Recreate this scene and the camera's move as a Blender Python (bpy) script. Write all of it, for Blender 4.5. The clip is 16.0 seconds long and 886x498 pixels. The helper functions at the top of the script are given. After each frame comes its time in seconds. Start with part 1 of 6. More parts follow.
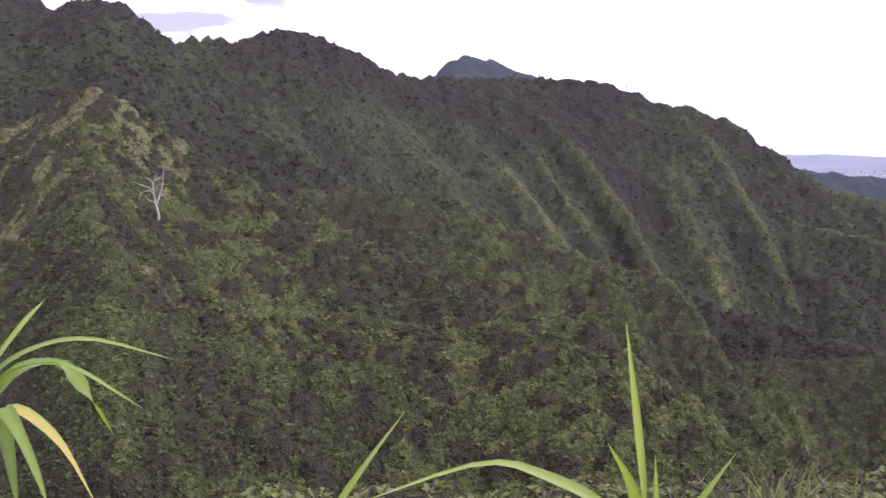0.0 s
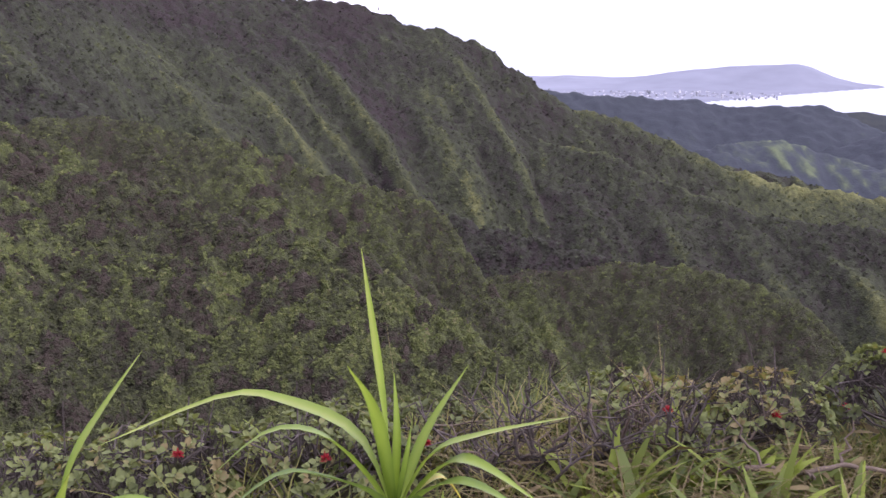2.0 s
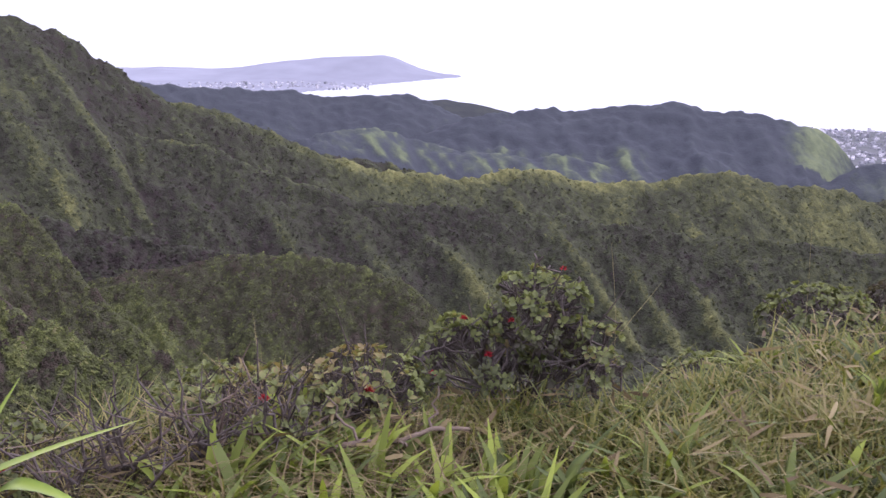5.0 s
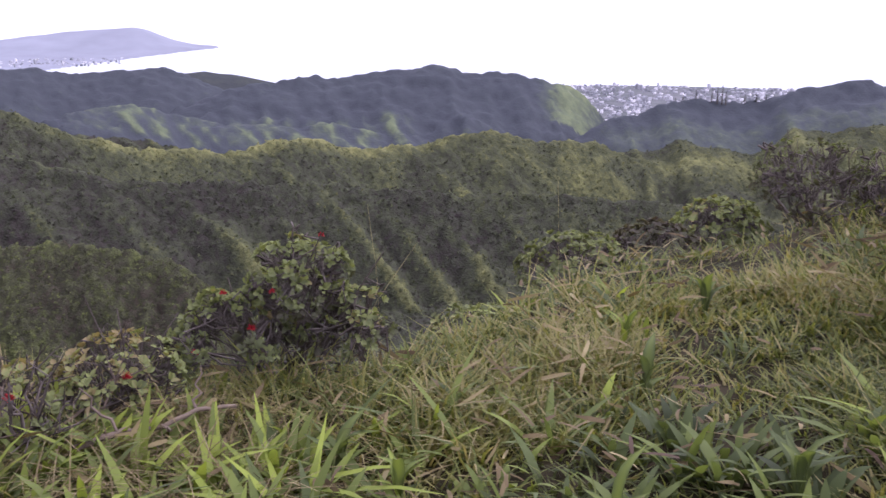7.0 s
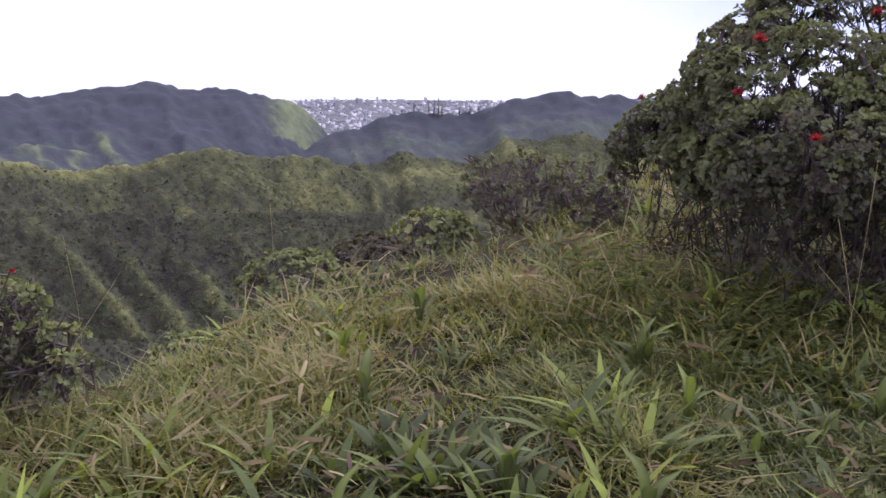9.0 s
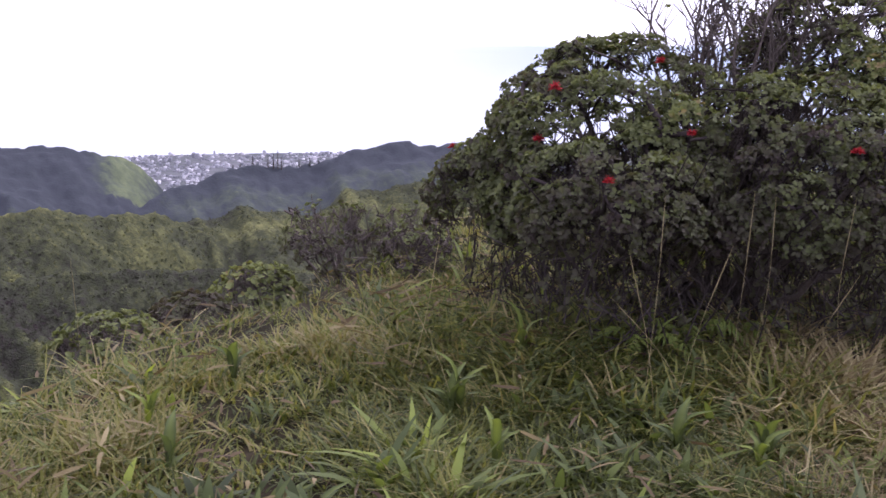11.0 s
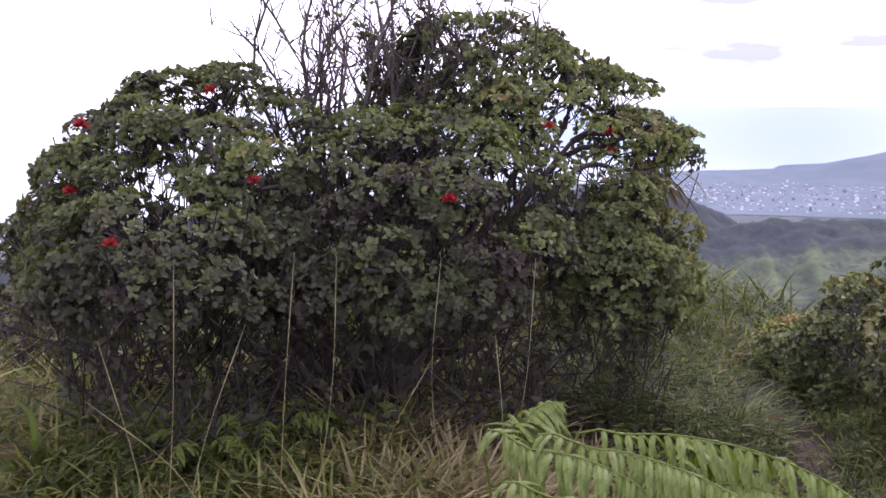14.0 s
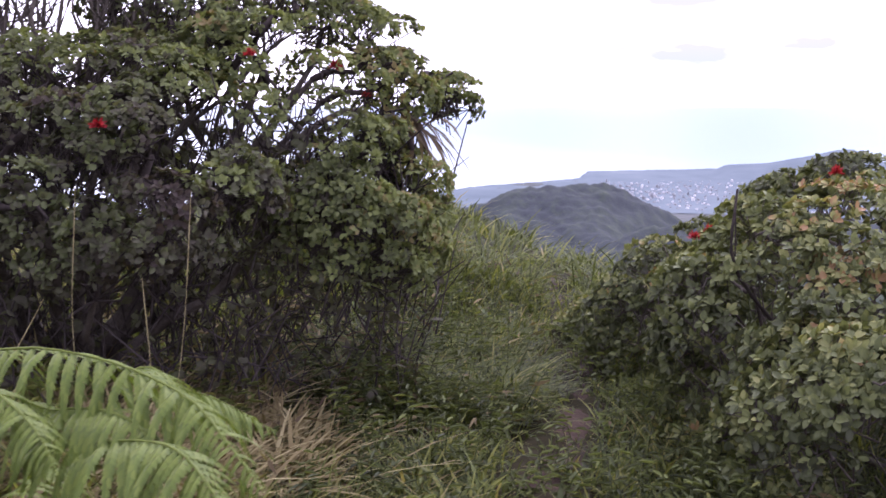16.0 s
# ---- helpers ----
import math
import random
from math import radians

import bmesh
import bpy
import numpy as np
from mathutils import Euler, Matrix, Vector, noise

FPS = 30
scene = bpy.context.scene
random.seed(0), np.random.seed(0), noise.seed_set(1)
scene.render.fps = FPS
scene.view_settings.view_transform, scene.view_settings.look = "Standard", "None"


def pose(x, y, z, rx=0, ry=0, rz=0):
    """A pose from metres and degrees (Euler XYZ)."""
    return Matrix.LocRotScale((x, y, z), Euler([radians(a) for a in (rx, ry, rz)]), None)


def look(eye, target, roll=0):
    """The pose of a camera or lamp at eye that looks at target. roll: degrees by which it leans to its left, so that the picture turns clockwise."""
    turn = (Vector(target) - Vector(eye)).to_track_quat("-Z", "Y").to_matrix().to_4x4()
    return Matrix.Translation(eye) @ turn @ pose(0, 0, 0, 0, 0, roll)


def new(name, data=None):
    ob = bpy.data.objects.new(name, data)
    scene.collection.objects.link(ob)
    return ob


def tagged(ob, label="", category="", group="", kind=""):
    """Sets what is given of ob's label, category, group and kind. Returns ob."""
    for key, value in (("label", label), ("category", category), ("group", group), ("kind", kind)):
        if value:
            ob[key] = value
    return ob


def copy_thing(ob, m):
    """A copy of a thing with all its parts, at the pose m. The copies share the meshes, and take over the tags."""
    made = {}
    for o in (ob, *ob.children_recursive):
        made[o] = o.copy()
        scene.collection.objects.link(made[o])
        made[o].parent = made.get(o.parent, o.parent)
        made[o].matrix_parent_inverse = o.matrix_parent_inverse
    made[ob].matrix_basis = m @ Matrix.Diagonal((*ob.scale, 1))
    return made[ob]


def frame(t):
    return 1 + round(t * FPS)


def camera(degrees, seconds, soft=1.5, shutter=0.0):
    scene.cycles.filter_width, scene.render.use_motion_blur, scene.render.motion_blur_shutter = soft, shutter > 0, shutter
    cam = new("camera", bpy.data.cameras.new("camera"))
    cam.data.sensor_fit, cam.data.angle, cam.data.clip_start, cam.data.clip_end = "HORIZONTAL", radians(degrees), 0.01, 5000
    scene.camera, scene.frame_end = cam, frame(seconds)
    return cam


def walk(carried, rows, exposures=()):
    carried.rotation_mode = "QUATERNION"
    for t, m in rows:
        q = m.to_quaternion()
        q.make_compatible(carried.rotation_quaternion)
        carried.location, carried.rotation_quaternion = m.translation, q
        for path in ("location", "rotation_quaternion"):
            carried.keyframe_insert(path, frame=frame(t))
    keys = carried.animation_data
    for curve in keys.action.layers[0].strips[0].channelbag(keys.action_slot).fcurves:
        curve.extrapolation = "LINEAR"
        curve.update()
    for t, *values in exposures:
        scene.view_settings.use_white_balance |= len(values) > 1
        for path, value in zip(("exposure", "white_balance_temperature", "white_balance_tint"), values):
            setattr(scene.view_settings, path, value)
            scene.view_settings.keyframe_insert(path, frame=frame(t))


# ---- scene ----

# ---- camera ----
cam = camera(47.85, 16.0, soft=1.5, shutter=0.2)
# seconds, eye x y z, heading clockwise from +y, elevation, roll
PATH = [
    (0, -0.005, 0.007, 1.614, 29.49, -8.77, -0.71),
    (0.5, -0.005, -0.030, 1.638, 33.79, -9.89, -0.53),
    (1, -0.027, -0.052, 1.645, 36.34, -11.87, -0.81),
    (1.5, 0.014, -0.046, 1.628, 39.78, -13.18, -0.75),
    (2, 0.011, -0.059, 1.635, 43.40, -13.24, -0.35),
    (2.5, 0.028, -0.056, 1.631, 46.75, -13.42, -0.49),
    (3, 0.094, -0.033, 1.598, 51.15, -13.30, -0.42),
    (3.5, 0.116, -0.043, 1.589, 55.46, -13.55, 0.08),
    (4, 0.116, -0.064, 1.601, 59.03, -13.41, 0.04),
    (4.2, 0.117, -0.069, 1.602, 60.74, -13.26, 0.30),
    (6.3, 0.192, -0.111, 1.579, 73.79, -15.15, 0.05),
    (6.5, 0.193, -0.121, 1.577, 75.33, -15.17, -0.13),
    (7, 0.191, -0.141, 1.581, 79.49, -15.40, -0.23),
    (7.5, 0.191, -0.163, 1.582, 83.51, -15.32, -0.06),
    (8, 0.199, -0.183, 1.596, 87.68, -15.03, 0.39),
    (8.5, 0.192, -0.210, 1.606, 92.18, -14.57, 0.66),
    (9, 0.198, -0.221, 1.604, 95.42, -14.52, 0.58),
    (9.2, 0.207, -0.227, 1.595, 96.52, -14.63, 0.65),
    (11.3, 0.153, -0.434, 1.610, 106.50, -11.80, 0.16),
    (11.5, 0.137, -0.475, 1.612, 108.21, -12.18, 0.37),
    (12, 0.258, -0.730, 1.610, 111.01, -11.27, 0.08),
    (12.5, 0.404, -0.990, 1.608, 110.29, -11.46, -1.01),
    (13, 0.498, -1.351, 1.565, 109.21, -8.03, -0.40),
    (13.3, 0.663, -1.625, 1.508, 110.02, -11.15, -0.34),
    (13.5, 0.681, -1.756, 1.510, 110.54, -10.34, -0.64),
    (13.9, 0.768, -2.014, 1.493, 112.84, -8.81, -0.26),
    (14, 0.788, -2.085, 1.455, 112.59, -8.14, -0.17),
    (14.2, 0.789, -2.205, 1.389, 111.25, -7.15, 0.48),
    (14.5, 0.789, -2.406, 1.280, 116.25, -6.73, 0.99),
    (14.8, 0.833, -2.654, 1.254, 120.42, -10.25, 0.57),
    (15, 0.816, -2.769, 1.240, 121.92, -12.40, -0.09),
    (15.2, 0.804, -2.848, 1.229, 120.95, -12.45, -0.47),
    (15.5, 0.731, -2.968, 1.213, 116.42, -11.86, -0.27),
    (16, 0.772, -3.233, 1.156, 115.46, -8.20, 0.17),
]


def heading(az, el):
    a, e = radians(az), radians(el)
    return Vector((math.sin(a) * math.cos(e), math.cos(a) * math.cos(e), math.sin(e)))


walk(cam, [(t, look((x, y, z), Vector((x, y, z)) + heading(az, el), roll)) for t, x, y, z, az, el, roll in PATH],
     [(0.0, 1.19, 5850, 31), (2.0, 1.25, 5850, 31), (4.0, 1.33, 5850, 31), (8.0, 1.33, 5850, 31), (9.2, 1.22, 5850, 31), (11.3, 1.2, 5850, 31), (13.5, 1.38, 5850, 31), (15.0, 1.43, 5850, 31), (16.0, 1.5, 5850, 31)])

# ---- sky and sun ----
SUN_AZ, SUN_EL = 152.0, 50.0
world = bpy.data.worlds.new("sky")
scene.world = world
world.use_nodes = True
wn, wl = world.node_tree.nodes, world.node_tree.links
wn.clear()
sky = wn.new("ShaderNodeTexSky")
sky.sky_type, sky.sun_disc = "NISHITA", False
sky.sun_elevation, sky.sun_rotation = radians(SUN_EL), radians(SUN_AZ)
sky.altitude, sky.dust_density = 400, 2.0
coord = wn.new("ShaderNodeTexCoord")
sep = wn.new("ShaderNodeSeparateXYZ")
wl.new(coord.outputs["Generated"], sep.inputs[0])
stretch = wn.new("ShaderNodeMapping")
stretch.inputs["Scale"].default_value = (1, 1, 4.5)
stretch.inputs["Location"].default_value = (0.35, 0.1, 0.0)
wl.new(coord.outputs["Generated"], stretch.inputs[0])
puffs = wn.new("ShaderNodeTexNoise")
puffs.inputs["Scale"].default_value, puffs.inputs["Detail"].default_value = 7.0, 4
puffs.inputs["Roughness"].default_value = 0.5
wl.new(stretch.outputs[0], puffs.inputs["Vector"])
grey = wn.new("ShaderNodeValToRGB")          # grey undersides among the white
grey.color_ramp.elements[0].position, grey.color_ramp.elements[0].color = 0.41, (0, 0, 0, 1)
grey.color_ramp.elements[1].position, grey.color_ramp.elements[1].color = 0.59, (1, 1, 1, 1)
wl.new(puffs.outputs["Fac"], grey.inputs[0])
band = wn.new("ShaderNodeMapRange")          # they float above the horizon
band.inputs["From Min"].default_value, band.inputs["From Max"].default_value = 0.024, 0.055
wl.new(sep.outputs["Z"], band.inputs["Value"])
mul = wn.new("ShaderNodeMath")
mul.operation = "MULTIPLY"
wl.new(grey.outputs["Color"], mul.inputs[0])
wl.new(band.outputs[0], mul.inputs[1])
veil = wn.new("ShaderNodeMix")
veil.data_type = "RGBA"
veil.inputs["A"].default_value = (10.6, 10.2, 11.0, 1)
veil.inputs["B"].default_value = (3.4, 3.4, 3.8, 1)

low = wn.new("ShaderNodeMapRange")           # blue haze along the sea horizon
low.inputs["From Min"].default_value, low.inputs["From Max"].default_value = -0.01, 0.06
low.inputs["To Min"].default_value, low.inputs["To Max"].default_value = 0.7, 0.03
wl.new(sep.outputs["Z"], low.inputs["Value"])
glare = wn.new("ShaderNodeVectorMath")        # the sky whitens towards the glare over the open sea
glare.operation = "DOT_PRODUCT"
glare.inputs[1].default_value = heading(72, 0)
wl.new(coord.outputs["Generated"], glare.inputs[0])
away = wn.new("ShaderNodeMapRange")
away.inputs["From Min"].default_value, away.inputs["From Max"].default_value = 0.86, 0.66
wl.new(glare.outputs["Value"], away.inputs["Value"])
blue = wn.new("ShaderNodeMath")
blue.operation = "MULTIPLY"
wl.new(low.outputs[0], blue.inputs[0])
wl.new(away.outputs[0], blue.inputs[1])
grey_part = wn.new("ShaderNodeMath")          # the overcast breaks up away from the glare
grey_part.operation = "MULTIPLY"
# a few small grey cumulus, their outlines frayed by noise
fray = wn.new("ShaderNodeTexNoise")
fray.inputs["Scale"].default_value, fray.inputs["Detail"].default_value = 26.0, 5
wl.new(stretch.outputs[0], fray.inputs["Vector"])
fray_half = wn.new("ShaderNodeVectorMath")
fray_half.operation = "MULTIPLY_ADD"
fray_half.inputs[1].default_value, fray_half.inputs[2].default_value = (0.07, 0.07, 0.022), (-0.035, -0.035, -0.011)
wl.new(fray.outputs["Color"], fray_half.inputs[0])
frayed = wn.new("ShaderNodeVectorMath")
wl.new(coord.outputs["Generated"], frayed.inputs[0])
wl.new(fray_half.outputs[0], frayed.inputs[1])
clouds = mul
for az, el, wide, high in ((129.0, 2.75, 4.6, 1.15), (135.4, 3.4, 3.0, 0.8), (116.0, 4.0, 3.4, 0.85), (107.0, 2.6, 4.0, 0.85), (95.0, 3.3, 2.4, 0.95)):
    gap = wn.new("ShaderNodeVectorMath")
    gap.operation = "SUBTRACT"
    wl.new(frayed.outputs[0], gap.inputs[0])
    gap.inputs[1].default_value = heading(az, el)
    squash = wn.new("ShaderNodeVectorMath")
    squash.operation = "MULTIPLY"
    wl.new(gap.outputs[0], squash.inputs[0])
    squash.inputs[1].default_value = (1 / radians(wide), 1 / radians(wide), 1 / radians(high))
    size = wn.new("ShaderNodeVectorMath")
    size.operation = "LENGTH"
    wl.new(squash.outputs[0], size.inputs[0])
    body = wn.new("ShaderNodeMapRange")
    body.inputs["From Min"].default_value, body.inputs["From Max"].default_value = 1.2, 0.35
    wl.new(size.outputs["Value"], body.inputs["Value"])
    both = wn.new("ShaderNodeMath")
    both.operation = "MAXIMUM"
    wl.new(clouds.outputs[0], both.inputs[0])
    wl.new(body.outputs[0], both.inputs[1])
    clouds = both
wl.new(clouds.outputs[0], grey_part.inputs[0])
wl.new(away.outputs[0], grey_part.inputs[1])
wl.new(grey_part.outputs[0], veil.inputs["Factor"])
dim = wn.new("ShaderNodeMix")
dim.data_type, dim.blend_type = "RGBA", "MULTIPLY"
dim.inputs["Factor"].default_value = 1.0
dim.inputs["B"].default_value = (0.24, 0.42, 0.62, 1)
wl.new(sky.outputs[0], dim.inputs["A"])
cover = wn.new("ShaderNodeMix")
cover.data_type = "RGBA"
wl.new(blue.outputs[0], cover.inputs["Factor"])
wl.new(veil.outputs["Result"], cover.inputs["A"])
wl.new(dim.outputs["Result"], cover.inputs["B"])
back = wn.new("ShaderNodeBackground")
back.inputs["Strength"].default_value = 0.1
wl.new(cover.outputs["Result"], back.inputs["Color"])
wl.new(back.outputs[0], wn.new("ShaderNodeOutputWorld").inputs["Surface"])

sun = new("sun", bpy.data.lights.new("sun", "SUN"))
sun.data.energy, sun.data.angle, sun.data.color = 1.1, radians(28), (1.0, 0.96, 0.9)
sun.matrix_world = look(heading(SUN_AZ, SUN_EL) * 900, (0, 0, 0))
tagged(sun, kind="structure")

# ---- materials ----
def nodes(name):
    m = bpy.data.materials.new(name)
    m.use_nodes = True
    n, l = m.node_tree.nodes, m.node_tree.links
    n.clear()
    return m, n, l


def ramp(n, stops):
    r = n.new("ShaderNodeValToRGB")
    while len(r.color_ramp.elements) < len(stops):
        r.color_ramp.elements.new(0.5)
    for e, (p, c) in zip(r.color_ramp.elements, stops):
        e.position, e.color = p, (*c, 1)
    return r


def plant(name, stops, through_light=0.3, rough=0.55, jitter=0.3, grain=30.0):
    """Leaves: the tint of each plant picks a colour, each leaf strays from it, and light passes through."""
    m, n, l = nodes(name)
    tint = n.new("ShaderNodeAttribute")
    tint.attribute_name = "tint"
    geo = n.new("ShaderNodeNewGeometry")
    tex = n.new("ShaderNodeTexNoise")
    tex.inputs["Scale"].default_value, tex.inputs["Detail"].default_value = grain, 3
    co = n.new("ShaderNodeTexCoord")
    l.new(co.outputs["Object"], tex.inputs["Vector"])
    a = n.new("ShaderNodeMath")
    a.operation = "MULTIPLY_ADD"
    a.inputs[1].default_value = jitter
    l.new(geo.outputs["Random Per Island"], a.inputs[0])
    l.new(tint.outputs["Fac"], a.inputs[2])
    b = n.new("ShaderNodeMath")
    b.operation = "MULTIPLY_ADD"
    b.inputs[1].default_value = 0.25
    l.new(tex.outputs["Fac"], b.inputs[0])
    l.new(a.outputs[0], b.inputs[2])
    c = n.new("ShaderNodeMath")
    c.operation = "SUBTRACT"
    c.inputs[1].default_value = 0.125 + jitter / 2
    l.new(b.outputs[0], c.inputs[0])
    r = ramp(n, stops)
    l.new(c.outputs[0], r.inputs[0])
    p = n.new("ShaderNodeBsdfPrincipled")
    p.inputs["Roughness"].default_value = rough
    p.inputs["Specular IOR Level"].default_value = 0.2
    l.new(r.outputs[0], p.inputs["Base Color"])
    t = n.new("ShaderNodeBsdfTranslucent")
    bright = n.new("ShaderNodeMix")
    bright.data_type, bright.blend_type = "RGBA", "MULTIPLY"
    bright.inputs["Factor"].default_value = 1.0
    bright.inputs["B"].default_value = (1.5, 1.5, 0.7, 1)
    l.new(r.outputs[0], bright.inputs["A"])
    l.new(bright.outputs["Result"], t.inputs["Color"])
    mix = n.new("ShaderNodeMixShader")
    mix.inputs[0].default_value = through_light
    l.new(p.outputs[0], mix.inputs[1])
    l.new(t.outputs[0], mix.inputs[2])
    l.new(mix.outputs[0], n.new("ShaderNodeOutputMaterial").inputs["Surface"])
    return m


def solid(name, stops, fine=12.0, coarse=1.2, rough=0.85, bump=0.3, depth=0.02, spec=0.2, glow=0.0):
    """Ground, bark and stone: noise at two scales picks the colour, with relief."""
    m, n, l = nodes(name)
    co = n.new("ShaderNodeTexCoord")
    big, small = n.new("ShaderNodeTexNoise"), n.new("ShaderNodeTexNoise")
    big.inputs["Scale"].default_value, big.inputs["Detail"].default_value = coarse, 5
    small.inputs["Scale"].default_value, small.inputs["Detail"].default_value = fine, 6
    for x in (big, small):
        l.new(co.outputs["Object"], x.inputs["Vector"])
    a = n.new("ShaderNodeMath")
    a.operation = "MULTIPLY_ADD"
    a.inputs[1].default_value = 0.6
    l.new(big.outputs["Fac"], a.inputs[0])
    b = n.new("ShaderNodeMath")
    b.operation = "MULTIPLY"
    b.inputs[1].default_value = 0.4
    l.new(small.outputs["Fac"], b.inputs[0])
    l.new(b.outputs[0], a.inputs[2])
    r = ramp(n, stops)
    l.new(a.outputs[0], r.inputs[0])
    p = n.new("ShaderNodeBsdfPrincipled")
    p.inputs["Roughness"].default_value = rough
    p.inputs["Specular IOR Level"].default_value = spec
    l.new(r.outputs[0], p.inputs["Base Color"])
    if glow:
        l.new(r.outputs[0], p.inputs["Emission Color"])
        p.inputs["Emission Strength"].default_value = glow
    bu = n.new("ShaderNodeBump")
    bu.inputs["Strength"].default_value, bu.inputs["Distance"].default_value = bump, depth
    l.new(small.outputs["Fac"], bu.inputs["Height"])
    l.new(bu.outputs[0], p.inputs["Normal"])
    l.new(p.outputs[0], n.new("ShaderNodeOutputMaterial").inputs["Surface"])
    return m


def sea():
    """Hazy water: the glare to the east is put in as a paler colour, bluer to the south."""
    m, n, l = nodes("sea")
    co, sep, deep, tex = n.new("ShaderNodeTexCoord"), n.new("ShaderNodeSeparateXYZ"), n.new("ShaderNodeMapRange"), n.new("ShaderNodeTexNoise")
    l.new(co.outputs["Object"], sep.inputs[0])
    l.new(co.outputs["Object"], tex.inputs["Vector"])
    tex.inputs["Scale"].default_value, tex.inputs["Detail"].default_value = 0.0012, 4
    # ramp from the painted glare to the bluer water southwards
    deep.inputs["From Min"].default_value, deep.inputs["From Max"].default_value = -350, -1500
    l.new(sep.outputs["Y"], deep.inputs["Value"])
    f = n.new("ShaderNodeMath")
    f.operation = "MULTIPLY_ADD"
    f.use_clamp = True
    f.inputs[1].default_value = 0.6
    f.inputs[2].default_value = -0.3
    l.new(tex.outputs["Fac"], f.inputs[0])
    a = n.new("ShaderNodeMath")
    a.use_clamp = True
    l.new(f.outputs[0], a.inputs[0])
    l.new(deep.outputs[0], a.inputs[1])
    r = ramp(n, [(0.0, (0.38, 0.43, 0.47)), (1.0, (0.2, 0.285, 0.37))])
    l.new(a.outputs[0], r.inputs[0])
    p = n.new("ShaderNodeBsdfPrincipled")
    p.inputs["Roughness"].default_value = 0.35
    p.inputs["Specular IOR Level"].default_value = 0.12
    l.new(r.outputs[0], p.inputs["Base Color"])
    l.new(p.outputs[0], n.new("ShaderNodeOutputMaterial").inputs["Surface"])
    return m




def cover(name, stops, grain, relief, mottle=2.4):
    """Brush grown together: the tint of each bush picks a colour, leafy grain breaks it up."""
    m, n, l = nodes(name)
    tint = n.new("ShaderNodeAttribute")
    tint.attribute_name = "tint"
    co = n.new("ShaderNodeTexCoord")
    tex, leaf = n.new("ShaderNodeTexNoise"), n.new("ShaderNodeTexVoronoi")
    tex.inputs["Scale"].default_value, tex.inputs["Detail"].default_value, tex.inputs["Roughness"].default_value = grain, 6, 0.7
    leaf.inputs["Scale"].default_value = grain * 3
    for q in (tex, leaf):
        l.new(co.outputs["Object"], q.inputs["Vector"])
    add = n.new("ShaderNodeMath")
    add.operation = "MULTIPLY_ADD"
    add.inputs[1].default_value = mottle
    l.new(tex.outputs["Fac"], add.inputs[0])
    l.new(tint.outputs["Fac"], add.inputs[2])
    cen = n.new("ShaderNodeMath")
    cen.operation = "SUBTRACT"
    cen.inputs[1].default_value = mottle / 2
    l.new(add.outputs[0], cen.inputs[0])
    r = ramp(n, stops)
    l.new(cen.outputs[0], r.inputs[0])
    hi = n.new("ShaderNodeMath")
    hi.operation = "SUBTRACT"
    l.new(tex.outputs["Fac"], hi.inputs[0])
    l.new(leaf.outputs["Distance"], hi.inputs[1])
    bu = n.new("ShaderNodeBump")
    bu.inputs["Strength"].default_value, bu.inputs["Distance"].default_value = 1.0, relief
    l.new(hi.outputs[0], bu.inputs["Height"])
    p = n.new("ShaderNodeBsdfPrincipled")
    p.inputs["Roughness"].default_value = 0.85
    p.inputs["Specular IOR Level"].default_value = 0.1
    l.new(r.outputs[0], p.inputs["Base Color"])
    l.new(bu.outputs[0], p.inputs["Normal"])
    t = n.new("ShaderNodeBsdfTranslucent")
    l.new(r.outputs[0], t.inputs["Color"])
    mix = n.new("ShaderNodeMixShader")
    mix.inputs[0].default_value = 0.15
    l.new(p.outputs[0], mix.inputs[1])
    l.new(t.outputs[0], mix.inputs[2])
    l.new(mix.outputs[0], n.new("ShaderNodeOutputMaterial").inputs["Surface"])
    return m


M_GROUND = solid("hill_soil", [(0.25, (0.035, 0.036, 0.02)), (0.5, (0.057, 0.062, 0.028)), (0.75, (0.09, 0.083, 0.045))], 0.35, 0.03, 0.95, 0.6, 1.0, 0.05)
M_TURF = solid("turf", [(0.3, (0.016, 0.014, 0.009)), (0.5, (0.028, 0.025, 0.014)), (0.7, (0.055, 0.043, 0.027))], 14, 1.5, 0.95, 0.6, 0.03, 0.05)
M_SEA = sea()
# haze is put into the pale colours of the two far headlands
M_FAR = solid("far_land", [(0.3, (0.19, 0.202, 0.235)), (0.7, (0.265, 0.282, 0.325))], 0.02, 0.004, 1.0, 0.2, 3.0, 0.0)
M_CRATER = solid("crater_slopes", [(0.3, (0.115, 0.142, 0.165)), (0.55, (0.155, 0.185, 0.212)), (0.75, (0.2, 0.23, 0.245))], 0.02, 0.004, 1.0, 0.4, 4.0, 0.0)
# the blue-green here stands in for haze over the distant hills
M_HAZE = solid("hazed_hill", [(0.25, (0.038, 0.042, 0.046)), (0.5, (0.05, 0.056, 0.057)), (0.75, (0.068, 0.074, 0.062))], 0.15, 0.02, 0.95, 0.6, 2.0, 0.0)
M_PLAIN = solid("coastal_plain", [(0.3, (0.07, 0.085, 0.08)), (0.6, (0.15, 0.155, 0.16))], 0.08, 0.01, 0.95, 0.3, 1.0, 0.0)

